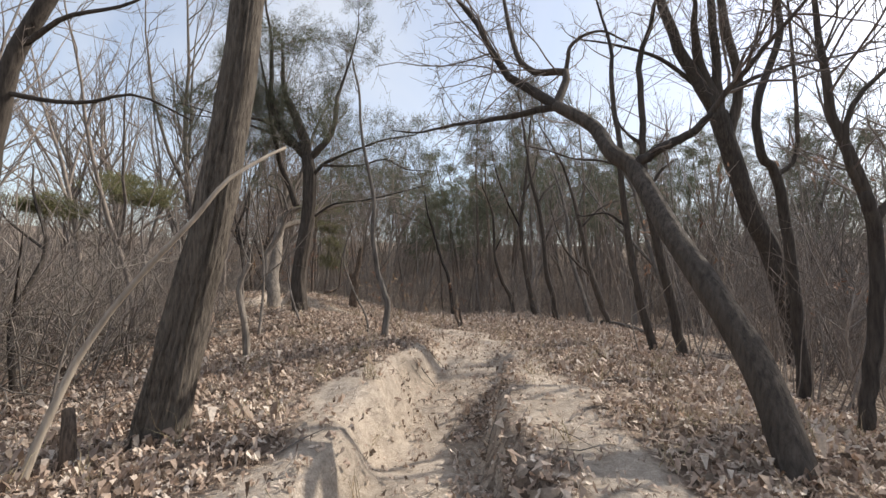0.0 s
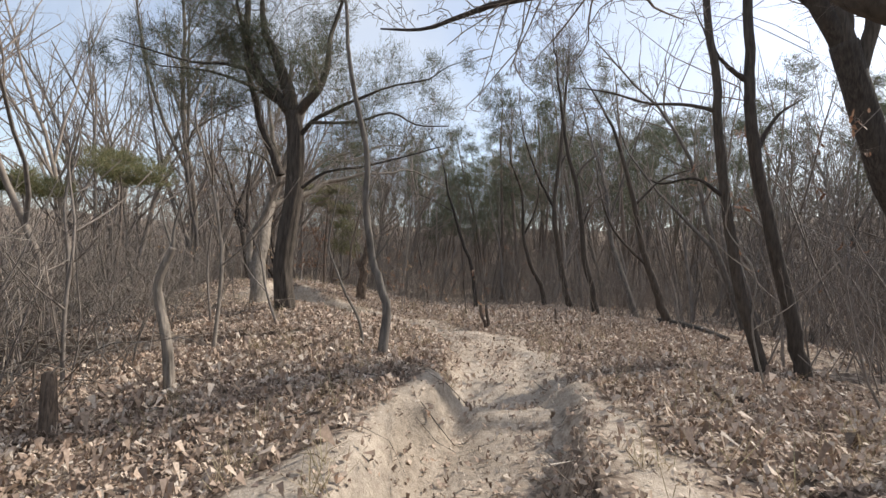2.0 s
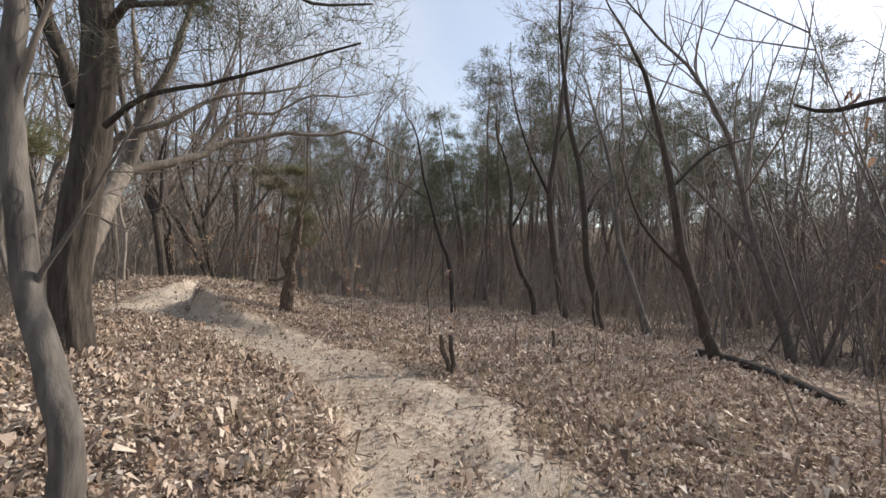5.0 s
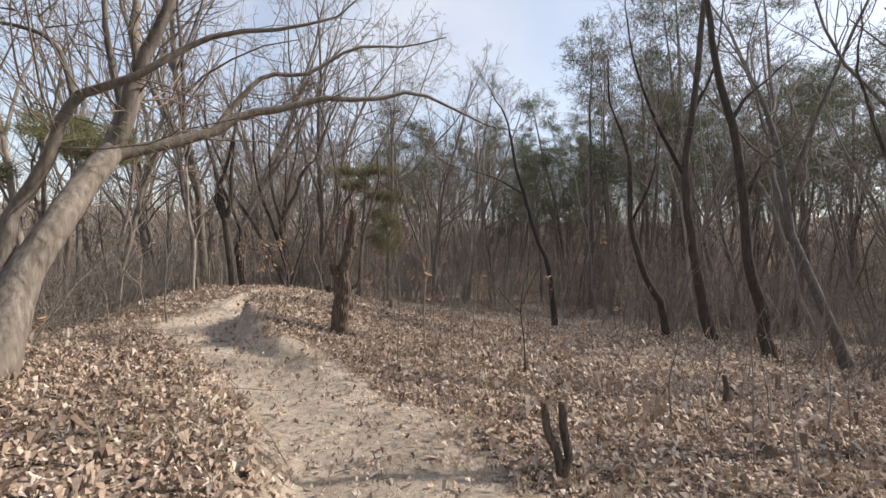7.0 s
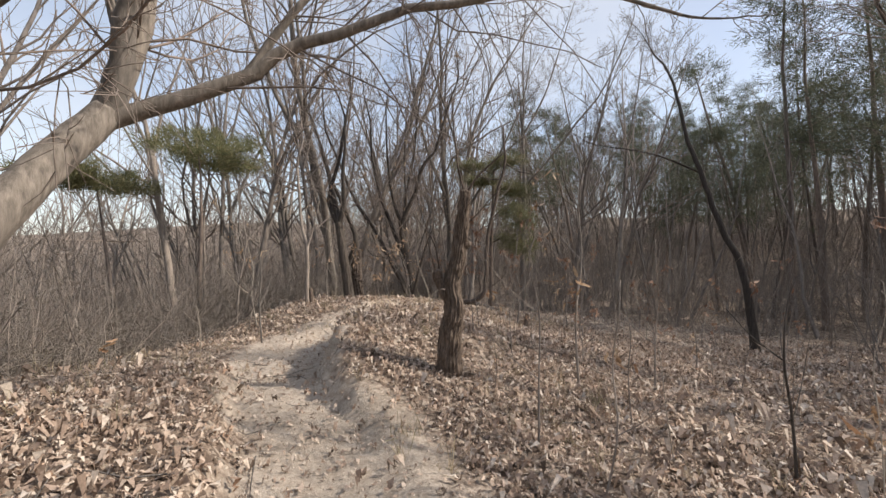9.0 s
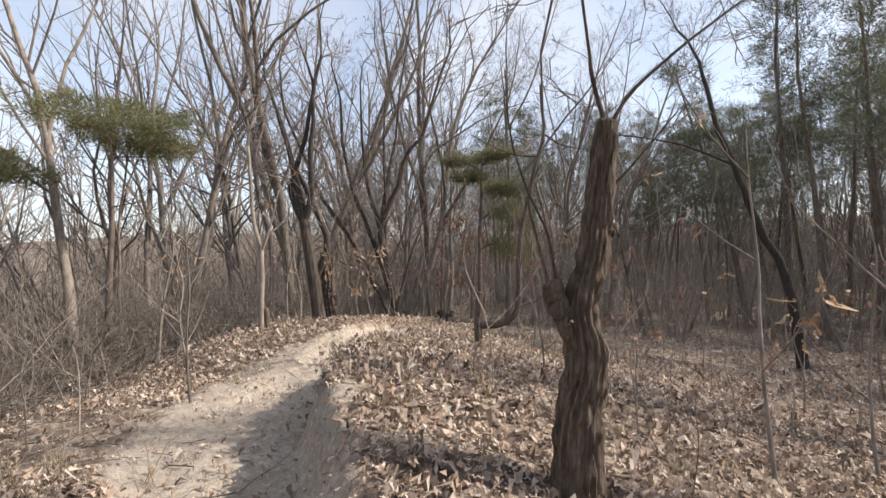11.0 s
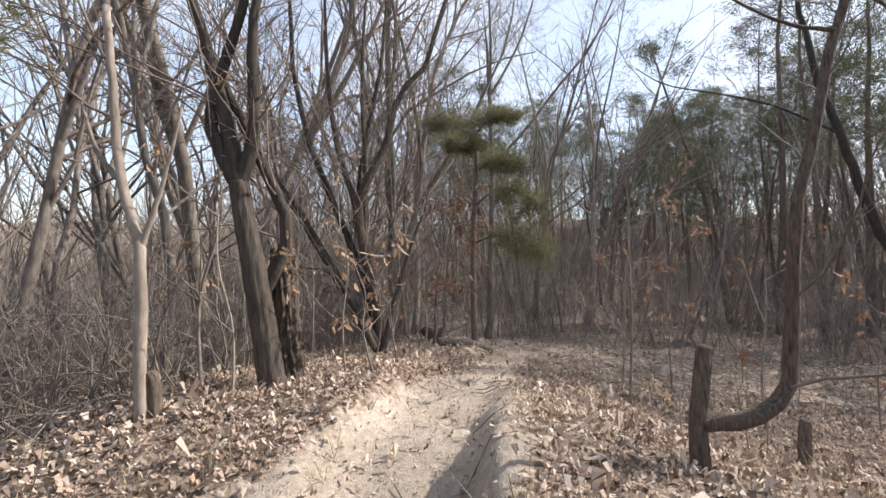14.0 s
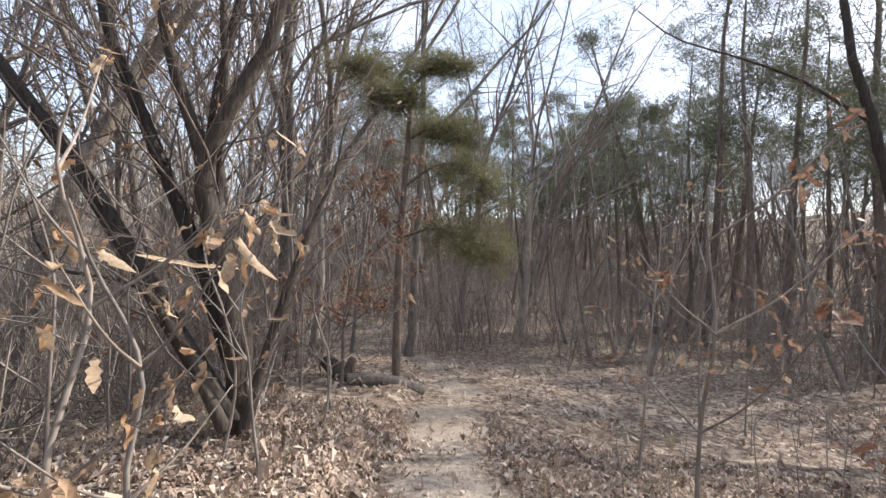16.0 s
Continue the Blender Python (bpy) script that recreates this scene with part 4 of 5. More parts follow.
TW_L2 = [(-8.78, 19.18, 1.92), (-8.66, 19.21, 2.33), (-8.64, 19.21, 2.83), (-8.65, 19.19, 3.34), (-8.59, 19.2, 3.84), (-8.59, 19.18, 4.47)]
TW_L3 = [(-8.76, 19.43, 0.8), (-8.47, 19.5, 1.46), (-8.74, 19.4, 2.24), (-9.1, 19.26, 3.03), (-9.34, 19.17, 3.69), (-9.52, 19.1, 4.34)]
TW_STUMP = [(-8.57, 19.7, -0.04), (-8.59, 19.68, 0.3), (-8.61, 19.67, 0.71), (-8.63, 19.65, 1.26)]
MU1 = [(-8.75, 22.36, -0.22), (-8.79, 22.34, 0.38), (-8.97, 22.26, 1.29), (-9.1, 22.19, 2.1), (-9.38, 22.08, 3.11), (-9.51, 22.01, 4.32), (-9.54, 21.96, 5.83)]
MU2 = [(-8.75, 22.36, -0.22), (-8.83, 22.31, 0.79), (-9.06, 22.22, 1.8), (-9.0, 22.22, 2.3), (-8.61, 22.33, 3.1), (-8.41, 22.37, 3.91), (-8.02, 22.49, 4.31), (-7.62, 22.58, 5.62), (-7.32, 22.66, 6.42)]
MU3 = [(-8.74, 22.47, -0.24), (-9.07, 22.34, 0.99), (-9.44, 22.19, 2.01), (-9.82, 22.05, 3.03), (-10.09, 21.93, 4.36), (-10.13, 21.89, 5.48), (-10.36, 21.79, 6.4)]
MU4 = [(-8.83, 22.55, -0.26), (-9.06, 22.44, 1.19), (-9.15, 22.39, 2.12), (-9.0, 22.41, 3.26), (-8.77, 22.45, 4.39), (-8.66, 22.46, 5.53), (-8.45, 22.5, 6.76)]
MU5 = [(-8.75, 22.26, -0.2), (-9.17, 22.1, 0.6), (-9.91, 21.83, 1.99), (-10.47, 21.63, 2.79), (-11.02, 21.43, 4.09), (-11.48, 21.25, 5.18), (-11.56, 21.2, 6.18)]
MU6 = [(-8.74, 22.47, -0.24), (-8.78, 22.44, 0.58), (-9.01, 22.34, 1.6), (-8.99, 22.32, 2.82), (-9.03, 22.28, 3.84), (-8.97, 22.27, 5.27), (-8.8, 22.29, 6.49)]
LT_TRUNK = [(-9.12, 18.49, -0.24), (-9.11, 18.48, -0.03), (-9.12, 18.47, 0.39), (-9.1, 18.46, 0.88), (-9.1, 18.45, 1.3), (-9.17, 18.43, 1.54), (-9.27, 18.4, 1.93), (-9.3, 18.38, 2.39), (-9.33, 18.36, 2.84), (-9.36, 18.34, 3.26)]
LT_STUMP = [(-9.04, 18.56, -0.27), (-9.04, 18.55, -0.06), (-9.06, 18.54, 0.21), (-9.08, 18.53, 0.3)]
R1 = [(4.39, 20.57, -1.16), (3.84, 20.36, -0.49), (3.61, 20.26, 0.43), (3.32, 20.14, 1.8), (3.14, 20.07, 3.17), (3.28, 20.11, 4.67), (3.41, 20.16, 6.39), (3.5, 20.18, 7.54)]
R2 = [(3.02, 20.58, -0.72), (2.78, 20.48, 0.12), (2.32, 20.29, 0.96), (2.02, 20.17, 2.05), (1.94, 20.13, 3.62)]
R3 = [(4.57, 19.03, -0.66), (4.35, 18.94, 0.19), (4.03, 18.81, 1.24), (3.92, 18.76, 2.38), (3.62, 18.64, 4.0), (3.34, 18.53, 4.76), (3.15, 18.45, 5.81), (2.95, 18.37, 6.96)]
R3B = [(3.62, 18.64, 4.0), (3.88, 18.74, 4.49), (4.41, 18.94, 4.98)]
SAP_TOP = [(-1.07, 7.63, 1.64), (-0.97, 7.63, 1.98), (-0.82, 7.63, 2.24)]
SAP_TWIG = [(-0.97, 7.63, 1.01), (-0.83, 7.63, 1.23), (-0.65, 7.64, 1.58)]
G_L2 = [(3.37, 8.82, 2.02), (3.03, 8.81, 2.23), (2.66, 8.93, 2.18), (2.53, 9.03, 2.25)]
H_L1 = [(3.71, 8.87, 3.56), (3.42, 8.86, 3.77), (3.18, 8.85, 4.1)]
H_L2 = [(3.82, 8.87, 2.61), (4.08, 8.88, 3.08), (4.4, 8.89, 3.32)]
K_L1 = [(4.37, 13.79, 1.0), (3.49, 13.76, 1.9), (3.07, 13.75, 3.07)]
K_L2 = [(3.99, 13.78, 2.52), (4.61, 13.79, 3.15), (5.31, 13.81, 3.42)]
DK_TW = [(-2.83, 15.24, 1.49), (-2.69, 15.33, 1.67), (-2.51, 15.43, 1.91)]
MU7 = [(-8.62, 22.2, -0.19), (-8.37, 22.25, 0.79), (-8.17, 22.3, 1.48), (-7.98, 22.35, 1.97)]
MU8 = [(-8.71, 22.06, -0.17), (-9.07, 21.93, 0.61), (-9.34, 21.83, 1.0), (-9.8, 21.68, 1.1)]
LT_L1 = [(-9.1, 18.45, 1.3), (-8.97, 18.47, 1.65), (-8.88, 18.49, 1.96), (-8.75, 18.5, 2.42)]
LT_L2 = [(-9.24, 18.41, 1.82), (-9.44, 18.36, 2.07), (-9.58, 18.32, 2.49)]
R1B = [(3.14, 20.07, 3.17), (2.48, 19.8, 4.31), (1.92, 19.58, 5.67), (1.69, 19.48, 6.82)]
R1C = [(3.28, 20.11, 4.67), (3.74, 20.29, 5.71), (3.93, 20.36, 7.09)]
R2B = [(2.02, 20.17, 2.05), (2.51, 20.36, 3.27), (2.6, 20.38, 4.85)]
R3C = [(3.92, 18.76, 2.38), (4.26, 18.89, 3.16), (4.79, 19.1, 3.65)]
Z_TRUNK = [(0.3, 25.58, -0.46), (0.01, 25.54, 0.69), (-0.45, 25.5, 1.83), (-0.82, 25.46, 2.98), (-1.1, 25.43, 3.88), (-1.29, 25.41, 4.45), (-1.49, 25.39, 5.44)]
Z_L1 = [(-0.96, 25.44, 3.47), (-1.93, 25.37, 4.02), (-2.77, 25.31, 4.32), (-3.86, 25.23, 4.61), (-4.45, 25.19, 5.0)]
DK_KNOT = [(-2.95, 15.21, 1.22), (-2.87, 15.24, 1.24), (-2.85, 15.26, 1.27)]
BIG_L1 = [(-1.21, 3.49, 3.51), (-0.89, 3.47, 3.92), (-0.51, 3.44, 4.56), (-0.29, 3.41, 5.28)]
BIG_L2 = [(-1.17, 3.46, 4.07), (-1.54, 3.42, 4.53), (-1.87, 3.37, 5.23), (-2.09, 3.32, 6.02)]
Y_TRUNK = [(-4.41, 4.75, -0.59), (-4.37, 4.71, 0.05), (-4.29, 4.65, 1.23), (-4.16, 4.6, 2.09), (-4.03, 4.56, 2.85), (-3.76, 4.53, 3.39), (-3.51, 4.51, 3.93), (-3.36, 4.47, 4.58)]
Y_L1 = [(-4.14, 4.57, 2.63), (-3.79, 4.58, 2.56), (-3.31, 4.59, 2.53), (-2.83, 4.6, 2.62), (-2.29, 4.63, 2.39)]
Y_L2 = [(-3.91, 4.55, 3.06), (-3.49, 4.54, 3.34), (-2.96, 4.55, 3.46), (-2.54, 4.55, 3.69)]
N_TRUNK = [(-8.36, 30.47, -0.02), (-8.31, 30.46, 0.77), (-8.25, 30.44, 2.75), (-8.21, 30.4, 4.72), (-8.28, 30.33, 6.7)]
N_L1 = [(-8.28, 30.33, 6.6), (-8.22, 30.31, 8.28), (-8.24, 30.26, 10.06), (-8.12, 30.25, 12.23)]
N_L2 = [(-8.23, 30.4, 4.33), (-7.16, 30.72, 5.51), (-6.01, 31.05, 7.08), (-5.06, 31.33, 8.26), (-4.29, 31.54, 9.84), (-3.7, 31.69, 11.42)]
N_L3 = [(-8.24, 30.34, 6.7), (-7.31, 30.6, 8.47), (-6.73, 30.74, 10.25), (-6.14, 30.88, 12.22)]
TW_NUB = [(-8.63, 19.65, 1.01), (-8.69, 19.63, 1.17), (-8.73, 19.61, 1.33)]
TW_NUB2 = [(-8.6, 19.66, 0.88), (-8.53, 19.68, 1.07), (-8.51, 19.69, 1.21)]
DK_S1 = [(-3.15, 15.1, 0.87), (-3.21, 15.05, 1.17), (-3.25, 15.02, 1.41), (-3.2, 15.04, 1.58)]
DK_S2 = [(-3.12, 15.11, 0.87), (-3.16, 15.08, 1.2), (-3.25, 15.02, 1.44), (-3.33, 14.97, 1.74), (-3.35, 14.94, 2.1)]
DK_S3 = [(-2.87, 15.23, 1.77), (-2.75, 15.27, 1.98), (-2.51, 15.38, 2.22), (-2.26, 15.5, 2.43), (-2.06, 15.58, 2.58)]
DS_TRUNK = [(-2.51, 6.55, -0.25), (-2.57, 6.55, 0.2), (-2.66, 6.55, 0.58), (-2.68, 6.55, 0.78), (-2.56, 6.55, 1.09)]
DS_L1 = [(-2.56, 6.55, 1.09), (-2.54, 6.55, 1.33), (-2.43, 6.55, 1.69)]
DS_L2 = [(-2.56, 6.55, 1.09), (-2.68, 6.6, 1.29), (-2.75, 6.6, 1.6)]
PINE_L8 = [(-3.6, 10.12, 4.15), (-4.2, 10, 4.3), (-4.8, 9.9, 4.3), (-6.1, 9.8, 4.65)]
LP_TRUNK = [(-8.08, 26.7, -0.68), (-8.11, 26.69, 0.78), (-8.08, 26.67, 2.04), (-8.02, 26.66, 3.3), (-7.98, 26.65, 4.45)]
LP_B1 = [(-8.05, 26.66, 4.3), (-8.6, 26.5, 4.6), (-9.1, 26.3, 4.65)]
LP_B2 = [(-8, 26.65, 4.4), (-7.6, 26.5, 4.65), (-7, 26.3, 4.68)]
LP_B3 = [(-8.06, 26.67, 2.56), (-7.38, 26.41, 2.94), (-6.77, 26.15, 2.71), (-6.45, 25.98, 2.26)]
LP_B4 = [(-8.06, 26.68, 1.62), (-7.43, 26.32, 1.78), (-6.82, 26.16, 1.59), (-6.23, 26.01, 1.42)]
LP_B5 = [(-8.04, 26.66, 3.4), (-7.54, 26.79, 3.71), (-7.07, 27.03, 3.57)]
LP_B6 = [(-8.02, 26.66, 3.82), (-8.18, 26.14, 3.95), (-8.21, 25.74, 3.91)]


single_tree("oak_tree", "leaning oak trunk with deeply furrowed grey-brown bark", "tree",
            [(BIG_TRUNK, 0.18, 0.06), (BIG_L1, 0.05, 0.02), (BIG_L2, 0.05, 0.02)], BARK_OAK, 1, 0.9, 44, 0.26, 23, 1.2, crown=True)
single_tree("leaning_pole", "bare pale dead branch leaning against the oak", "dead branch", [(POLE, 0.026, 0.009)], BARK_PALE, 2, 0.0, 20, root_flare=1.0)
single_tree("pine_tree", "crooked pine with dark plated bark and sparse needle tufts", "pine tree",
            [(PINE_TRUNK, 0.175, 0.13), (PINE_L1, 0.12, 0.06), (PINE_L2, 0.09, 0.04), (PINE_L3, 0.045, 0.012), (PINE_L4, 0.028, 0.008),
             (PINE_L5, 0.075, 0.035), (PINE_L6, 0.028, 0.008), (PINE_L7, 0.045, 0.012), (PINE_L8, 0.04, 0.008)], BARK_DARK, 3, 2.0, 26, 0.2, 9, 1.25, needle=7, spread=65, reach=0.62, crown=True)
single_tree("young_tree", "thin crooked grey sapling on the leafy bank", "tree", [(SAP_TRUNK, 0.058, 0.02), (SAP_TOP, 0.014, 0.004), (SAP_TWIG, 0.012, 0.004)], BARK_GREY, 4, 1.1, 30, crown=True)
single_tree("young_tree", "slender bent sapling beside the thin grey tree", "tree", [(SAP2, 0.02, 0.006)], BARK_GREY, 5, 0.8, 18)
single_tree("oak_tree", "dark crooked oak leaning over the trail with a long side branch", "tree",
            [(D_TRUNK, 0.105, 0.06), (D_L1, 0.042, 0.006), (D_L2, 0.05, 0.018), (D_L3, 0.05, 0.028), (D_L4, 0.028, 0.008)], BARK_DARK, 6, 2.2, 36, 0.12, 10, 1.2, spread=60, crown=True, rise_twigs=0.02)
single_tree("oak_tree", "dark multi-forked oak on the slope's edge", "tree",
            [(E_TRUNK, 0.225, 0.175), (E_L1, 0.14, 0.075), (E_L2, 0.11, 0.06), (E_L3, 0.11, 0.07), (E_L4, 0.055, 0.014), (E_L5, 0.055, 0.014)], BARK_DARK, 7, 1.3, 26, 0.12, 10, 1.25, crown=True, rise_twigs=0.05, spread=58)
single_tree("oak_tree", "slim dark oak with wavy limbs on the slope", "tree", [(E2_TRUNK, 0.075, 0.03), (E2_L1, 0.035, 0.015)], BARK_DARK, 8, 2.0, 28, crown=True)
single_tree("oak_tree", "dark oak with a broad low fork on the slope", "tree", [(F_TRUNK, 0.06, 0.05), (F_L1, 0.035, 0.014), (F_L2, 0.04, 0.02)], BARK_DARK, 9, 2.0, 20, crown=True)
single_tree("oak_tree", "straight dark oak with one long level branch", "tree", [(G_TRUNK, 0.08, 0.042), (G_L1, 0.028, 0.006), (G_L2, 0.028, 0.008)], BARK_DARK, 10, 1.4, 28, crown=True, rise_twigs=0.05)
single_tree("oak_tree", "dark upright oak on the edge of the drop", "tree", [(H_TRUNK, 0.095, 0.055), (H_L1, 0.04, 0.012), (H_L2, 0.04, 0.01)], BARK_DARK, 11, 1.3, 28, crown=True)
single_tree("oak_tree", "dark slanting trunk over a fallen log", "tree", [(K_TRUNK, 0.12, 0.045), (K_L1, 0.04, 0.012), (K_L2, 0.035, 0.012)], BARK_DARK, 12, 1.8, 22, crown=True)
single_tree("grey_tree", "leaning tree with smooth pale grey bark and long arching boughs", "tree",
            [(LEAN_TRUNK, 0.165, 0.115), (LEAN_L1, 0.095, 0.05), (LEAN_L2, 0.078, 0.012), (LEAN_L3, 0.042, 0.009), (LEAN_L4, 0.075, 0.012),
             (LEAN_L5, 0.05, 0.02), (LEAN_L6, 0.03, 0.008)], BARK_GREY, 13, 1.8, 34, 0.06, 7, 1.2, spread=58, crown=True, rise_twigs=0.02)
single_tree("broken_tree", "dark decayed broken trunk with a torn fork and one thin shoot", "tree",
            [(DK_TRUNK, 0.138, 0.055), (DK_NUB, 0.065, 0.045), (DK_SHOOT, 0.014, 0.005), (DK_TW, 0.008, 0.003), (DK_KNOT, 0.05, 0.03), (DK_S1, 0.010, 0.004), (DK_S2, 0.009, 0.003), (DK_S3, 0.012, 0.004)], BARK_DEAD, 14, 0.7, 44, 0.4, 17, 1.25)
single_tree("stump", "dark cut stump with an elbow arm grown into a tall shoot", "tree",
            [(EL_STUB, 0.062, 0.045), (EL_ARM, 0.06, 0.02), (EL_L1, 0.014, 0.005), (EL_L2, 0.014, 0.005)], BARK_DEAD, 15, 1.0, 34, 0.14, 7, 1.2)
single_tree("oak_tree", "twin-stemmed dark oak on the bank", "tree",
            [(TW_TRUNK, 0.135, 0.09), (TW_L1, 0.075, 0.03), (TW_L2, 0.07, 0.03), (TW_L3, 0.075, 0.025)], BARK_DARK, 16, 1.6, 26, 0.16, 9, 1.3, crown=True)
single_tree("stump", "weathered broken stump beside the twin oak", "stump", [(TW_STUMP, 0.14, 0.11), (TW_NUB, 0.075, 0.035), (TW_NUB2, 0.06, 0.03)], BARK_DEAD, 17, 0.0, 36, 0.5, 11, 1.2)
single_tree("oak_tree", "many-stemmed oak fanning out, withered leaves on its low twigs", "tree",
            [(MU1, 0.105, 0.02), (MU2, 0.105, 0.025), (MU3, 0.08, 0.02), (MU4, 0.07, 0.015), (MU5, 0.09, 0.02), (MU6, 0.065, 0.015), (MU7, 0.055, 0.012), (MU8, 0.055, 0.012)],
            BARK_DARK, 18, 1.8, 26, 0.12, 8, 1.4, spread=42, crown=True, leaves=320)
single_tree("oak_tree", "thin brown tree on the lower bank", "tree", [(LT_TRUNK, 0.055, 0.028), (LT_L1, 0.028, 0.01), (LT_L2, 0.028, 0.01)], BARK_BRUSH, 19, 1.5, 26, crown=True)
single_tree("stump", "short dark rotten stump", "stump", [(LT_STUMP, 0.06, 0.045)], BARK_DEAD, 20, 0.0, 14, 0.3, 7, 1.2)
single_tree("oak_tree", "dark crooked tree at the foot of the pine slope", "tree", [(R1, 0.14, 0.05), (R1B, 0.05, 0.015), (R1C, 0.05, 0.015)], BARK_DARK, 21, 2.6, 24, crown=True)
single_tree("oak_tree", "dark slim tree at the foot of the pine slope", "tree", [(R2, 0.10, 0.05), (R2B, 0.04, 0.012)], BARK_DARK, 22, 2.6, 20, crown=True)
single_tree("oak_tree", "tall dark tree forking high above the brush", "tree", [(R3, 0.12, 0.05), (R3B, 0.05, 0.02), (R3C, 0.05, 0.015)], BARK_DARK, 23, 2.6, 24, crown=True)
single_tree("oak_tree", "slim trunk with an arching limb at the wood's edge", "tree", [(Z_TRUNK, 0.10, 0.05), (Z_L1, 0.03, 0.008)], BARK_DARK, 24, 2.6, 24, crown=True)
single_tree("oak_tree", "dark tree behind the leaning pole with a long bare bough", "tree", [(Y_TRUNK, 0.10, 0.06), (Y_L1, 0.03, 0.008), (Y_L2, 0.03, 0.008)], BARK_DARK, 25, 1.6, 24, crown=True)
single_tree("oak_tree", "tall grey forked oak behind the brush", "tree", [(N_TRUNK, 0.12, 0.07), (N_L1, 0.06, 0.02), (N_L2, 0.06, 0.02), (N_L3, 0.05, 0.015)], BARK_GREY, 26, 1.8, 26, crown=True)


# ---- saplings, stubs, logs ----
def sapling(place, height, radius, seed, label, mat=BARK_BRUSH, lean=(0.0, 0.0), leaves=0, leaf_mat=None, name="sapling", twig=1.0, forks=2, reach=0.5, leaf_size=0.10):
    rng = np.random.default_rng(seed)
    x, y = place
    top = np.array([x + lean[0] * height, y + lean[1] * height])
    z = gz(x, y)
    mid = [(x + (top[0] - x) * s + rng.normal() * 0.03 * height, y + (top[1] - y) * s + rng.normal() * 0.03 * height, z + height * s) for s in (0.3, 0.6, 0.85)]
    trunk = [(x, y, z), *mid, (top[0], top[1], z + height)]
    lines = [(trunk, radius, radius * 0.25)]
    for k in range(forks):
        a, s = rng.uniform(0, 6.28), trunk[1 + k % 3]
        r = height * rng.uniform(0.2, 0.38)
        lines.append(([s, (s[0] + 0.5 * r * math.cos(a), s[1] + 0.5 * r * math.sin(a), s[2] + 0.4 * r), (s[0] + r * math.cos(a), s[1] + r * math.sin(a), s[2] + 1.0 * r)], radius * 0.5, radius * 0.18))
    return single_tree(name, label, "sapling", lines, mat, seed + 500, twig, 14, root_flare=1.2, leaves=leaves, leaf_mat=leaf_mat, reach=reach, leaf_size=leaf_size)


single_tree("young_tree", "grey crooked young tree rising from the leaf litter", "tree", [(DS_TRUNK, 0.05, 0.03), (DS_L1, 0.016, 0.005), (DS_L2, 0.014, 0.005)], BARK_GREY, 31, 1.0, 22, 0.12, 7, 1.25)
sapling((-3.0, 7.95), 3.4, 0.026, 32, "slim grey sapling with upright twigs on the leafy floor", BARK_GREY, (-0.12, 0.1))
sapling((-3.6, 6.6), 2.4, 0.02, 33, "thin leafless sapling on the leafy floor")
sapling((-4.6, 5.45), 2.6, 0.035, 34, "dark bent young tree on the leafy floor", BARK_DARK, (-0.1, 0.1))
sapling((-2.55, 8.9), 1.6, 0.02, 35, "thin slanting sapling by the crooked pine", lean=(-0.5, 0.1))
sapling((-3.9, 9.4), 2.8, 0.018, 36, "thin leafless sapling on the leafy floor")
sapling((-5.2, 8.2), 3.0, 0.025, 37, "slim brown sapling near the brush")
sapling((-7.05, 15.75), 2.0, 0.015, 41, "slim grey young tree with wide spreading twigs on the bank", BARK_GREY, (-0.1, 0.0), forks=4, twig=1.3)
sapling((-9.17, 17.18), 2.3, 0.017, 42, "pale young tree with long spreading twigs on the lower bank", BARK_PALE, (-0.28, 0.0), forks=5, twig=1.4)
sapling((-8.65, 18.95), 1.9, 0.013, 43, "straight pale thin stem beside the twin oak", BARK_PALE, (-0.06, 0.0), forks=1)
sapling((-7.6, 15.0), 0.8, 0.01, 44, "short pale forked shoot on the bank", BARK_PALE, (-0.2, 0.0))
sapling((-1.95, 16.4), 2.5, 0.016, 45, "thin sapling with a few orange withered leaves", lean=(-0.03, 0.1), leaves=26, leaf_mat=HANGING, forks=3)
sapling((-1.7, 14.3), 1.7, 0.010, 46, "thin upright shoot in the leaf litter")
sapling((-0.05, 15.05), 1.5, 0.013, 47, "thin dark shoot in the leaf litter", BARK_DARK)
sapling((-1.2, 17.1), 1.9, 0.014, 48, "thin leafless shoot in the hollow")
sapling((-5.05, 21.9), 2.6, 0.02, 49, "young oak holding russet withered leaves", leaves=70, leaf_mat=RUSSET, forks=5, twig=1.3)
sapling((-5.0, 23.2), 2.9, 0.015, 50, "slim young oak with few orange leaves", leaves=24, leaf_mat=HANGING, forks=5, twig=1.2)
sapling((-4.2, 23.6), 2.6, 0.016, 51, "young oak with orange withered leaves", leaves=45, leaf_mat=HANGING, forks=6, twig=1.3)
sapling((-3.4, 22.2), 2.2, 0.02, 52, "young oak holding russet withered leaves", leaves=45, leaf_mat=RUSSET, forks=4)
sapling((-8.6, 25.0), 2.9, 0.03, 53, "young oak thick with russet withered leaves", leaves=800, leaf_mat=RUSSET, forks=9, twig=1.6)
sapling((-7.75, 20.05), 1.5, 0.014, 54, "leafy oak shoot at the foot of the many-stemmed oak", leaves=48, leaf_mat=HANGING, leaf_size=0.095, forks=5, lean=(-0.25, -0.05))
sapling((-8.15, 20.1), 1.9, 0.014, 55, "leafy oak shoot with curled tan leaves", leaves=48, leaf_mat=HANGING, leaf_size=0.095, forks=5, lean=(0.05, -0.1))
sapling((-9.6, 19.6), 3.0, 0.022, 56, "slim young oak with tan withered leaves", leaves=70, leaf_mat=HANGING, forks=5)
sapling((-10.2, 17.3), 3.4, 0.024, 57, "slim young oak with tan withered leaves", leaves=50, leaf_mat=HANGING, forks=5)
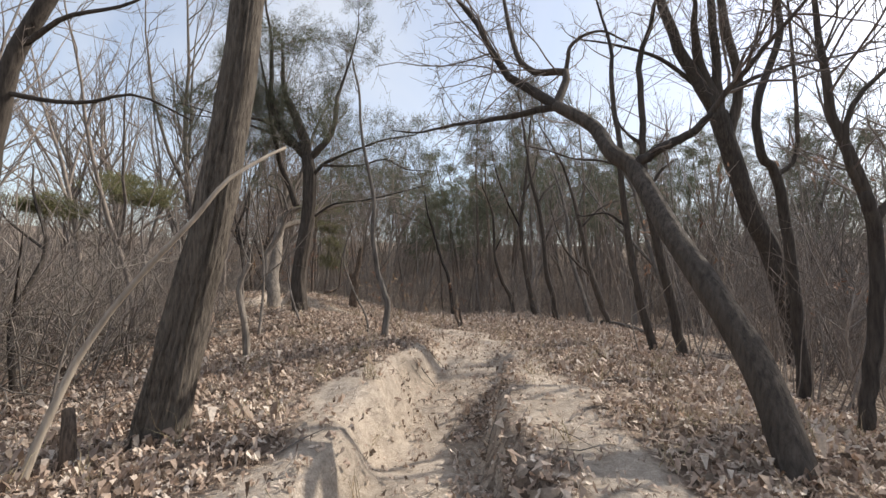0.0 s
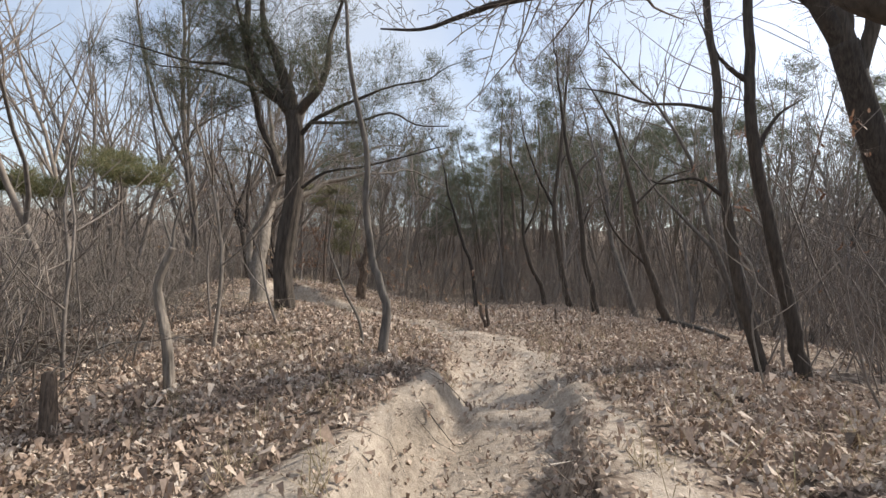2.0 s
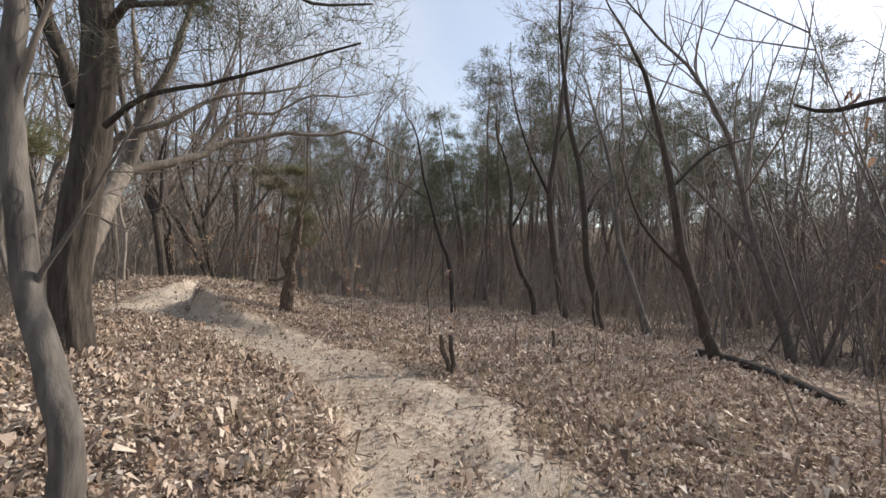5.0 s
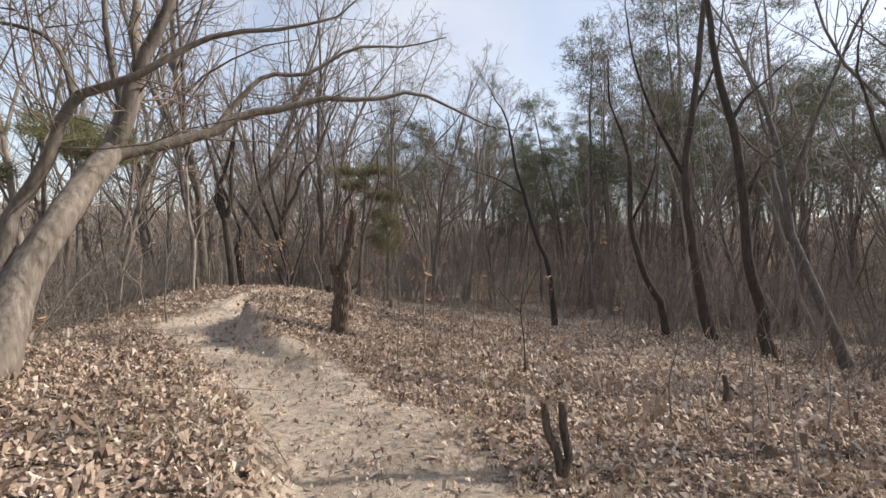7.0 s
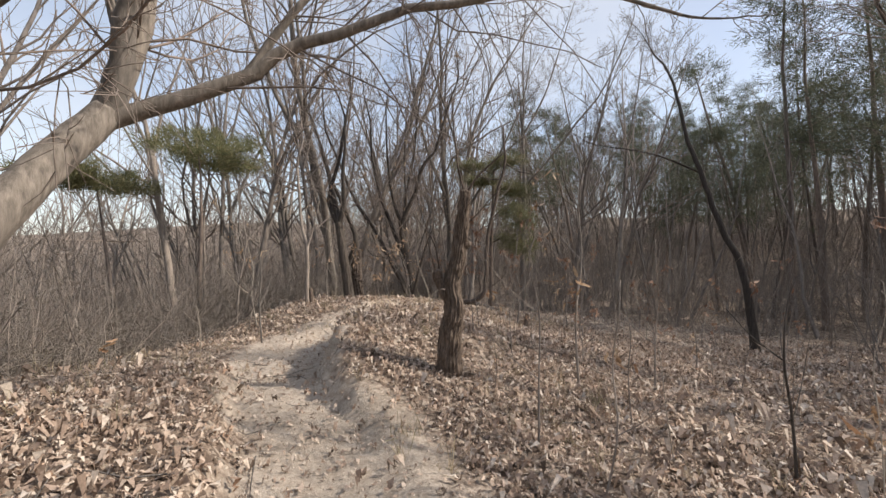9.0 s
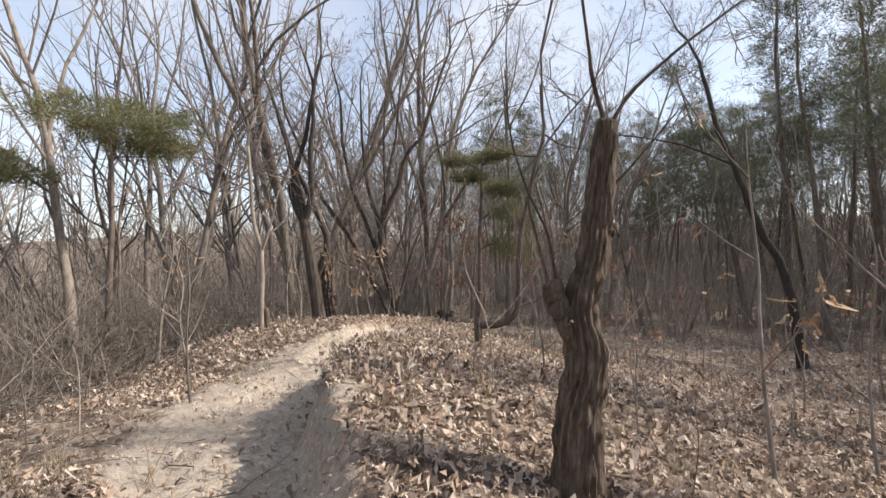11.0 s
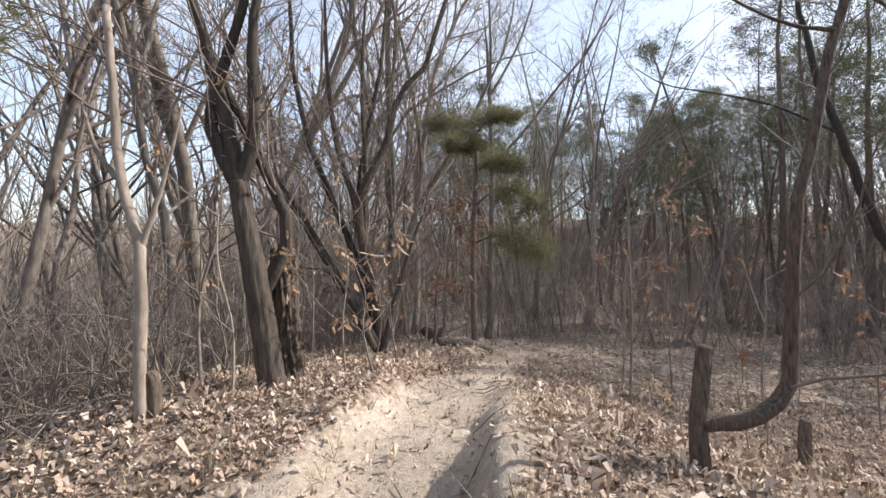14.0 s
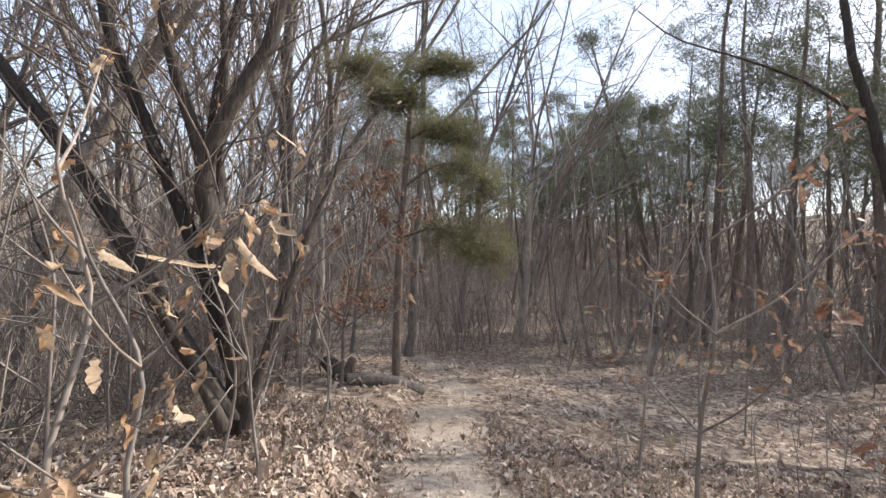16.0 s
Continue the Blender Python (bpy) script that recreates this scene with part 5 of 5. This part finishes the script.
sapling((4.9, 9.9), 3.2, 0.024, 58, "brown young oak with dull red leaves on the slope", leaves=80, leaf_mat=RUSSET, forks=6, twig=1.3)
sapling((6.4, 7.4), 3.8, 0.03, 59, "brown young oak with dull red leaves on the slope", leaves=110, leaf_mat=RUSSET, forks=7, twig=1.4)
sapling((3.1, 7.4), 1.9, 0.012, 60, "bare pale twiggy shoot on the slope's edge", BARK_PALE, (-0.15, 0.1), forks=3)
sapling((2.9, 5.6), 1.5, 0.01, 61, "bare pale twiggy shoot on the slope's edge", BARK_PALE, (0.3, 0.0), forks=3)

for k, (x, y) in enumerate(((-8.0, 21.3), (-8.5, 21.6), (-9.3, 21.7), (-9.9, 22.3), (-8.1, 22.6), (-9.5, 23.2), (-8.3, 23.6), (-9.1, 20.9), (-10.3, 21.2), (-8.9, 24.2), (-10.6, 23.6))):
    sapling((x, y), 1.3 + 0.45 * ((k * 7) % 5) / 2, 0.013, 160 + k, "twiggy shoot with a few withered leaves under the many-stemmed oak", leaves=14 if k % 2 else 4, leaf_mat=HANGING if k % 3 else RUSSET, forks=5, twig=1.6, lean=(0.1 * ((k % 3) - 1), -0.08))
for k, (x, y) in enumerate(((-3.0, 20.3), (-1.9, 22.8), (-0.9, 20.4), (0.6, 22.3), (1.8, 19.6), (-2.6, 25.5))):
    sapling((x, y), 1.5 + 0.15 * k, 0.013, 130 + k, "low oak shoot holding dull russet leaves in the hollow", leaves=38, leaf_mat=RUSSET, forks=4)
rng = np.random.default_rng(77)
done = 0
while done < 105:
    x, y = rng.uniform(-7.5, 5.5), rng.uniform(10.5, 26)
    side, along = (float(v[0]) for v in trail_coords(np.array([x]), np.array([y])))
    if (1.6 < side < 10.5 and along > 10.2) or (-4.5 < side < -1.7 and along < 24):
        done += 1
        sapling((x, y), rng.uniform(0.5, 1.7), rng.uniform(0.004, 0.009), 900 + done, "thin dry shoot standing in the leaf litter", BARK_BRUSH if done % 3 else BARK_PALE,
                (rng.normal() * 0.12, rng.normal() * 0.12), leaves=5 if done % 6 == 0 else 0, leaf_mat=HANGING, name="shoot", forks=1, twig=0.7, reach=0.35)


def stub(name, label, lines, mat, seed, ridges=7):
    single_tree(name, label, "stump", lines, mat, seed, 0.0, 12, 0.18, ridges, 1.3)


def at_ground(x, y, *offsets):
    z = gz(x, y)
    return [(x + a, y + b, z + c) for a, b, c in offsets]


stub("forked_stub", "two short cut prongs rising from one root in the leaves",
     [(at_ground(0.42, 11.9, (0.02, 0, -0.06), (-0.02, 0, 0.12), (-0.1, 0.0, 0.3), (-0.13, 0.0, 0.5)), 0.034, 0.026),
      (at_ground(0.42, 11.9, (0.02, 0, -0.02), (0.05, 0.02, 0.15), (0.01, 0.03, 0.32), (-0.01, 0.02, 0.5)), 0.034, 0.028)], BARK_DEAD, 61)
stub("stump", "short torn stump in the leaves", [(at_ground(-2.75, 5.65, (0, 0, -0.1), (-0.02, 0, 0.2), (-0.05, 0.02, 0.42)), 0.06, 0.04)], BARK_DEAD, 62)
stub("stump", "splintered pale stump beside the furrowed oak", [(at_ground(-2.15, 3.35, (0, 0, -0.1), (-0.01, 0, 0.18), (-0.04, 0.02, 0.36)), 0.055, 0.032)], BARK_DEAD, 63)
stub("stump", "short dark stub in the hollow", [(at_ground(-4.0, 19.9, (0, 0, -0.1), (0.0, 0, 0.2), (0.02, 0.02, 0.38)), 0.05, 0.04)], BARK_DEAD, 64)
stub("stump", "short dark stub in the leaf litter", [(at_ground(2.3, 14.6, (0, 0, -0.1), (0.02, 0, 0.15), (0.0, 0.02, 0.34)), 0.04, 0.025)], BARK_DEAD, 65)
stub("stump", "gnarled dark stump at the head of the fallen log", [(at_ground(-8.75, 25.5, (0, 0, -0.1), (-0.12, 0, 0.14), (-0.3, 0.02, 0.3)), 0.19, 0.1), (at_ground(-8.75, 25.5, (0.05, 0, 0), (0.12, 0, 0.18), (0.16, 0.05, 0.34)), 0.12, 0.06)], BARK_DEAD, 66)


def log(name, label, line, r0, r1, mat, seed):
    p = np.array(line, float)
    p[:, 2] = [gz(a, b) for a, b, _ in line]
    p[:, 2] += np.linspace(r0, r1, len(p)) * 0.7
    rng = np.random.default_rng(seed)
    root = thing(name, tuple(p[0]), label, "log")
    b = Build()
    pts = smooth_line(local(p, p[0]), 20)
    b.tube(pts, np.linspace(r0, r1, 20), 24, True, 0.0, furrowed(rng, 8, 0.15))
    part("trunk", b, mat, root)
    twigs = Build()
    ramify(rng, None, twigs, pts[::3], r1, 1, 0.5, 55, 0.2, None, 0.3, 0.2)
    fine_twigs(twigs, root)
    return root


log("fallen_log", "fallen dark trunk lying along the slope's edge", LOG, 0.11, 0.06, BARK_DARK, 71)
log("fallen_log", "grey fallen log lying across the bank", [(-8.6, 25.25, 0), (-8.0, 25.4, 0), (-7.45, 25.55, 0)], 0.10, 0.08, BARK_GREY, 72)
log("fallen_log", "short dark piece of rotten wood in the leaves", [(2.25, 6.75, 0), (2.4, 6.8, 0), (2.55, 6.78, 0)], 0.05, 0.035, BARK_DEAD, 73)
log("fallen_branch", "thin bare branch lying in the leaves", [(-3.6, 4.6, 0), (-3.0, 5.1, 0), (-2.5, 5.8, 0)], 0.022, 0.01, BARK_GREY, 74)
log("fallen_branch", "thin bare branch lying on the lower bank", [(-9.9, 20.3, 0), (-9.2, 20.9, 0), (-8.6, 21.6, 0)], 0.025, 0.012, BARK_PALE, 75)

rng = np.random.default_rng(5)


def bough_pine(rng, lines, name, label):
    """A low pine whose few boughs carry flat pads of needles, sunlight painted into their colour."""
    p0 = np.array(lines[0][0][0], float)
    base = (p0[0], p0[1], gz(p0[0], p0[1]))
    root = thing(name, base, label, "pine tree")
    for k, (line, r0, r1, sag) in enumerate(lines):
        ln = local(line, base)
        if k == 0:
            ln[0][2] = -0.15
        pts = smooth_line(ln, 14)
        b = Build()
        b.tube(pts, np.linspace(r0, r1, 14), 8)
        stem = part("trunk" if k == 0 else "bough", b, BARK_PINE, root)
        if k == 0:
            continue
        tips, twigs = [], Build()
        for p in pts[5:]:
            for _ in range(17):
                q = p + rng.normal(size=3) * np.array([0.26, 0.26, 0.07 + 0.1 * sag]) - np.array([0, 0, sag * 0.14 * rng.random()])
                twigs.tube(np.stack([p, (p + q) / 2 + np.array([0, 0, 0.03]), q]), np.array([0.007, 0.005, 0.003]), 3, False)
                tips.append((q, unit(q - p + 0.01)))
        fine_twigs(twigs, stem)
        b = Build()
        needles(b, rng, tips, 40, 0.16, 0.026)
        tagged(part("foliage", b, NEEDLE_SUN_PAINTED, stem, "needle tufts with sunlight painted in as bright yellow-green", False), kind="stuff")
    return root


bough_pine(rng, [(LP_TRUNK, 0.085, 0.045, 0), (LP_B1, 0.035, 0.012, 0), (LP_B2, 0.035, 0.012, 0), (LP_B3, 0.03, 0.01, 1.2), (LP_B4, 0.03, 0.01, 0.8), (LP_B5, 0.025, 0.01, 0.4), (LP_B6, 0.025, 0.01, 0)],
           "pine_tree", "low pine with sunlit hanging boughs beside the trail")
# both small pines take the brighter needles, their sunlight painted in
place = (-12.8, 17.9)
pine_tree(rng, 5.6, 0.09, (*place, gz(*place)), "pine_tree", "small flat-crowned pine rising out of the brush", 0.87, "", 55, 0.2, 0.95, 0.8, 0.72, NEEDLE_SUN_PAINTED)
place = (-14.4, 16.6)
pine_tree(rng, 5.0, 0.08, (*place, gz(*place)), "pine_tree", "small flat-crowned pine rising out of the brush", 0.88, "", 50, 0.2, 0.95, 0.6, 0.62, NEEDLE_SUN_PAINTED)


# ---- dry grass and small sticks ----
def dry_grass(rng, count, name, label):
    b = Build()
    n = 0
    while n < count:
        x, y = rng.uniform(-10, 4.5), rng.uniform(1.5, 25)
        side, along = (float(v[0]) for v in trail_coords(np.array([x]), np.array([y])))
        if not (0.55 < abs(side) < 3.0):
            continue
        n += 1
        k = int(rng.integers(8, 22))
        p = np.array([x, y, gz(x, y) - 0.01]) + rng.normal(size=(k, 3)) * np.array([0.035, 0.035, 0])
        w = rng.normal(size=(k, 3)) * 0.45 + np.array([0, 0, 0.9])
        ln = rng.uniform(0.08, 0.26, (k, 1))
        s = np.cross(w, rng.normal(size=(k, 3)))
        s /= np.linalg.norm(s, axis=1)[:, None]
        bend = rng.normal(size=(k, 3)) * 0.06
        v = np.stack([p - s * 0.003, p + s * 0.003, p + w * ln * 0.6 + s * 0.002, p + w * ln * 0.6 - s * 0.002, p + w * ln + bend + np.array([0, 0, -0.03])], 1)
        b.blades(v, [(0, 1, 2, 3), (3, 2, 4, 4)])
    return tagged(new(name, b.mesh(name, GRASS, False)), label, "grass", kind="stuff")


dry_grass(np.random.default_rng(9), 420, "dry_grass", "tufts of withered straw-coloured grass along the trail")


def sticks(rng, count):
    b = Build()
    for _ in range(count):
        x, y = rng.uniform(-9.5, 5), rng.uniform(1.5, 24)
        a, ln = rng.uniform(0, 6.28), rng.uniform(0.08, 0.6)
        q = np.array([(x + math.cos(a) * ln * s, y + math.sin(a) * ln * s + 0.04 * rng.normal(), 0) for s in (0, 0.35, 0.7, 1)])
        q[:, 2] = ground_height(q[:, 0], q[:, 1]) + 0.02 + 0.02 * rng.random(4)
        r = rng.uniform(0.002, 0.006)
        b.tube(q, [r, r, r * 0.8, r * 0.5], 4, False)
    return tagged(new("fallen_sticks", b.mesh("fallen_sticks", BARK_GREY)), "thin dry sticks scattered over the leaf litter", "sticks", kind="stuff")


sticks(np.random.default_rng(13), 700)
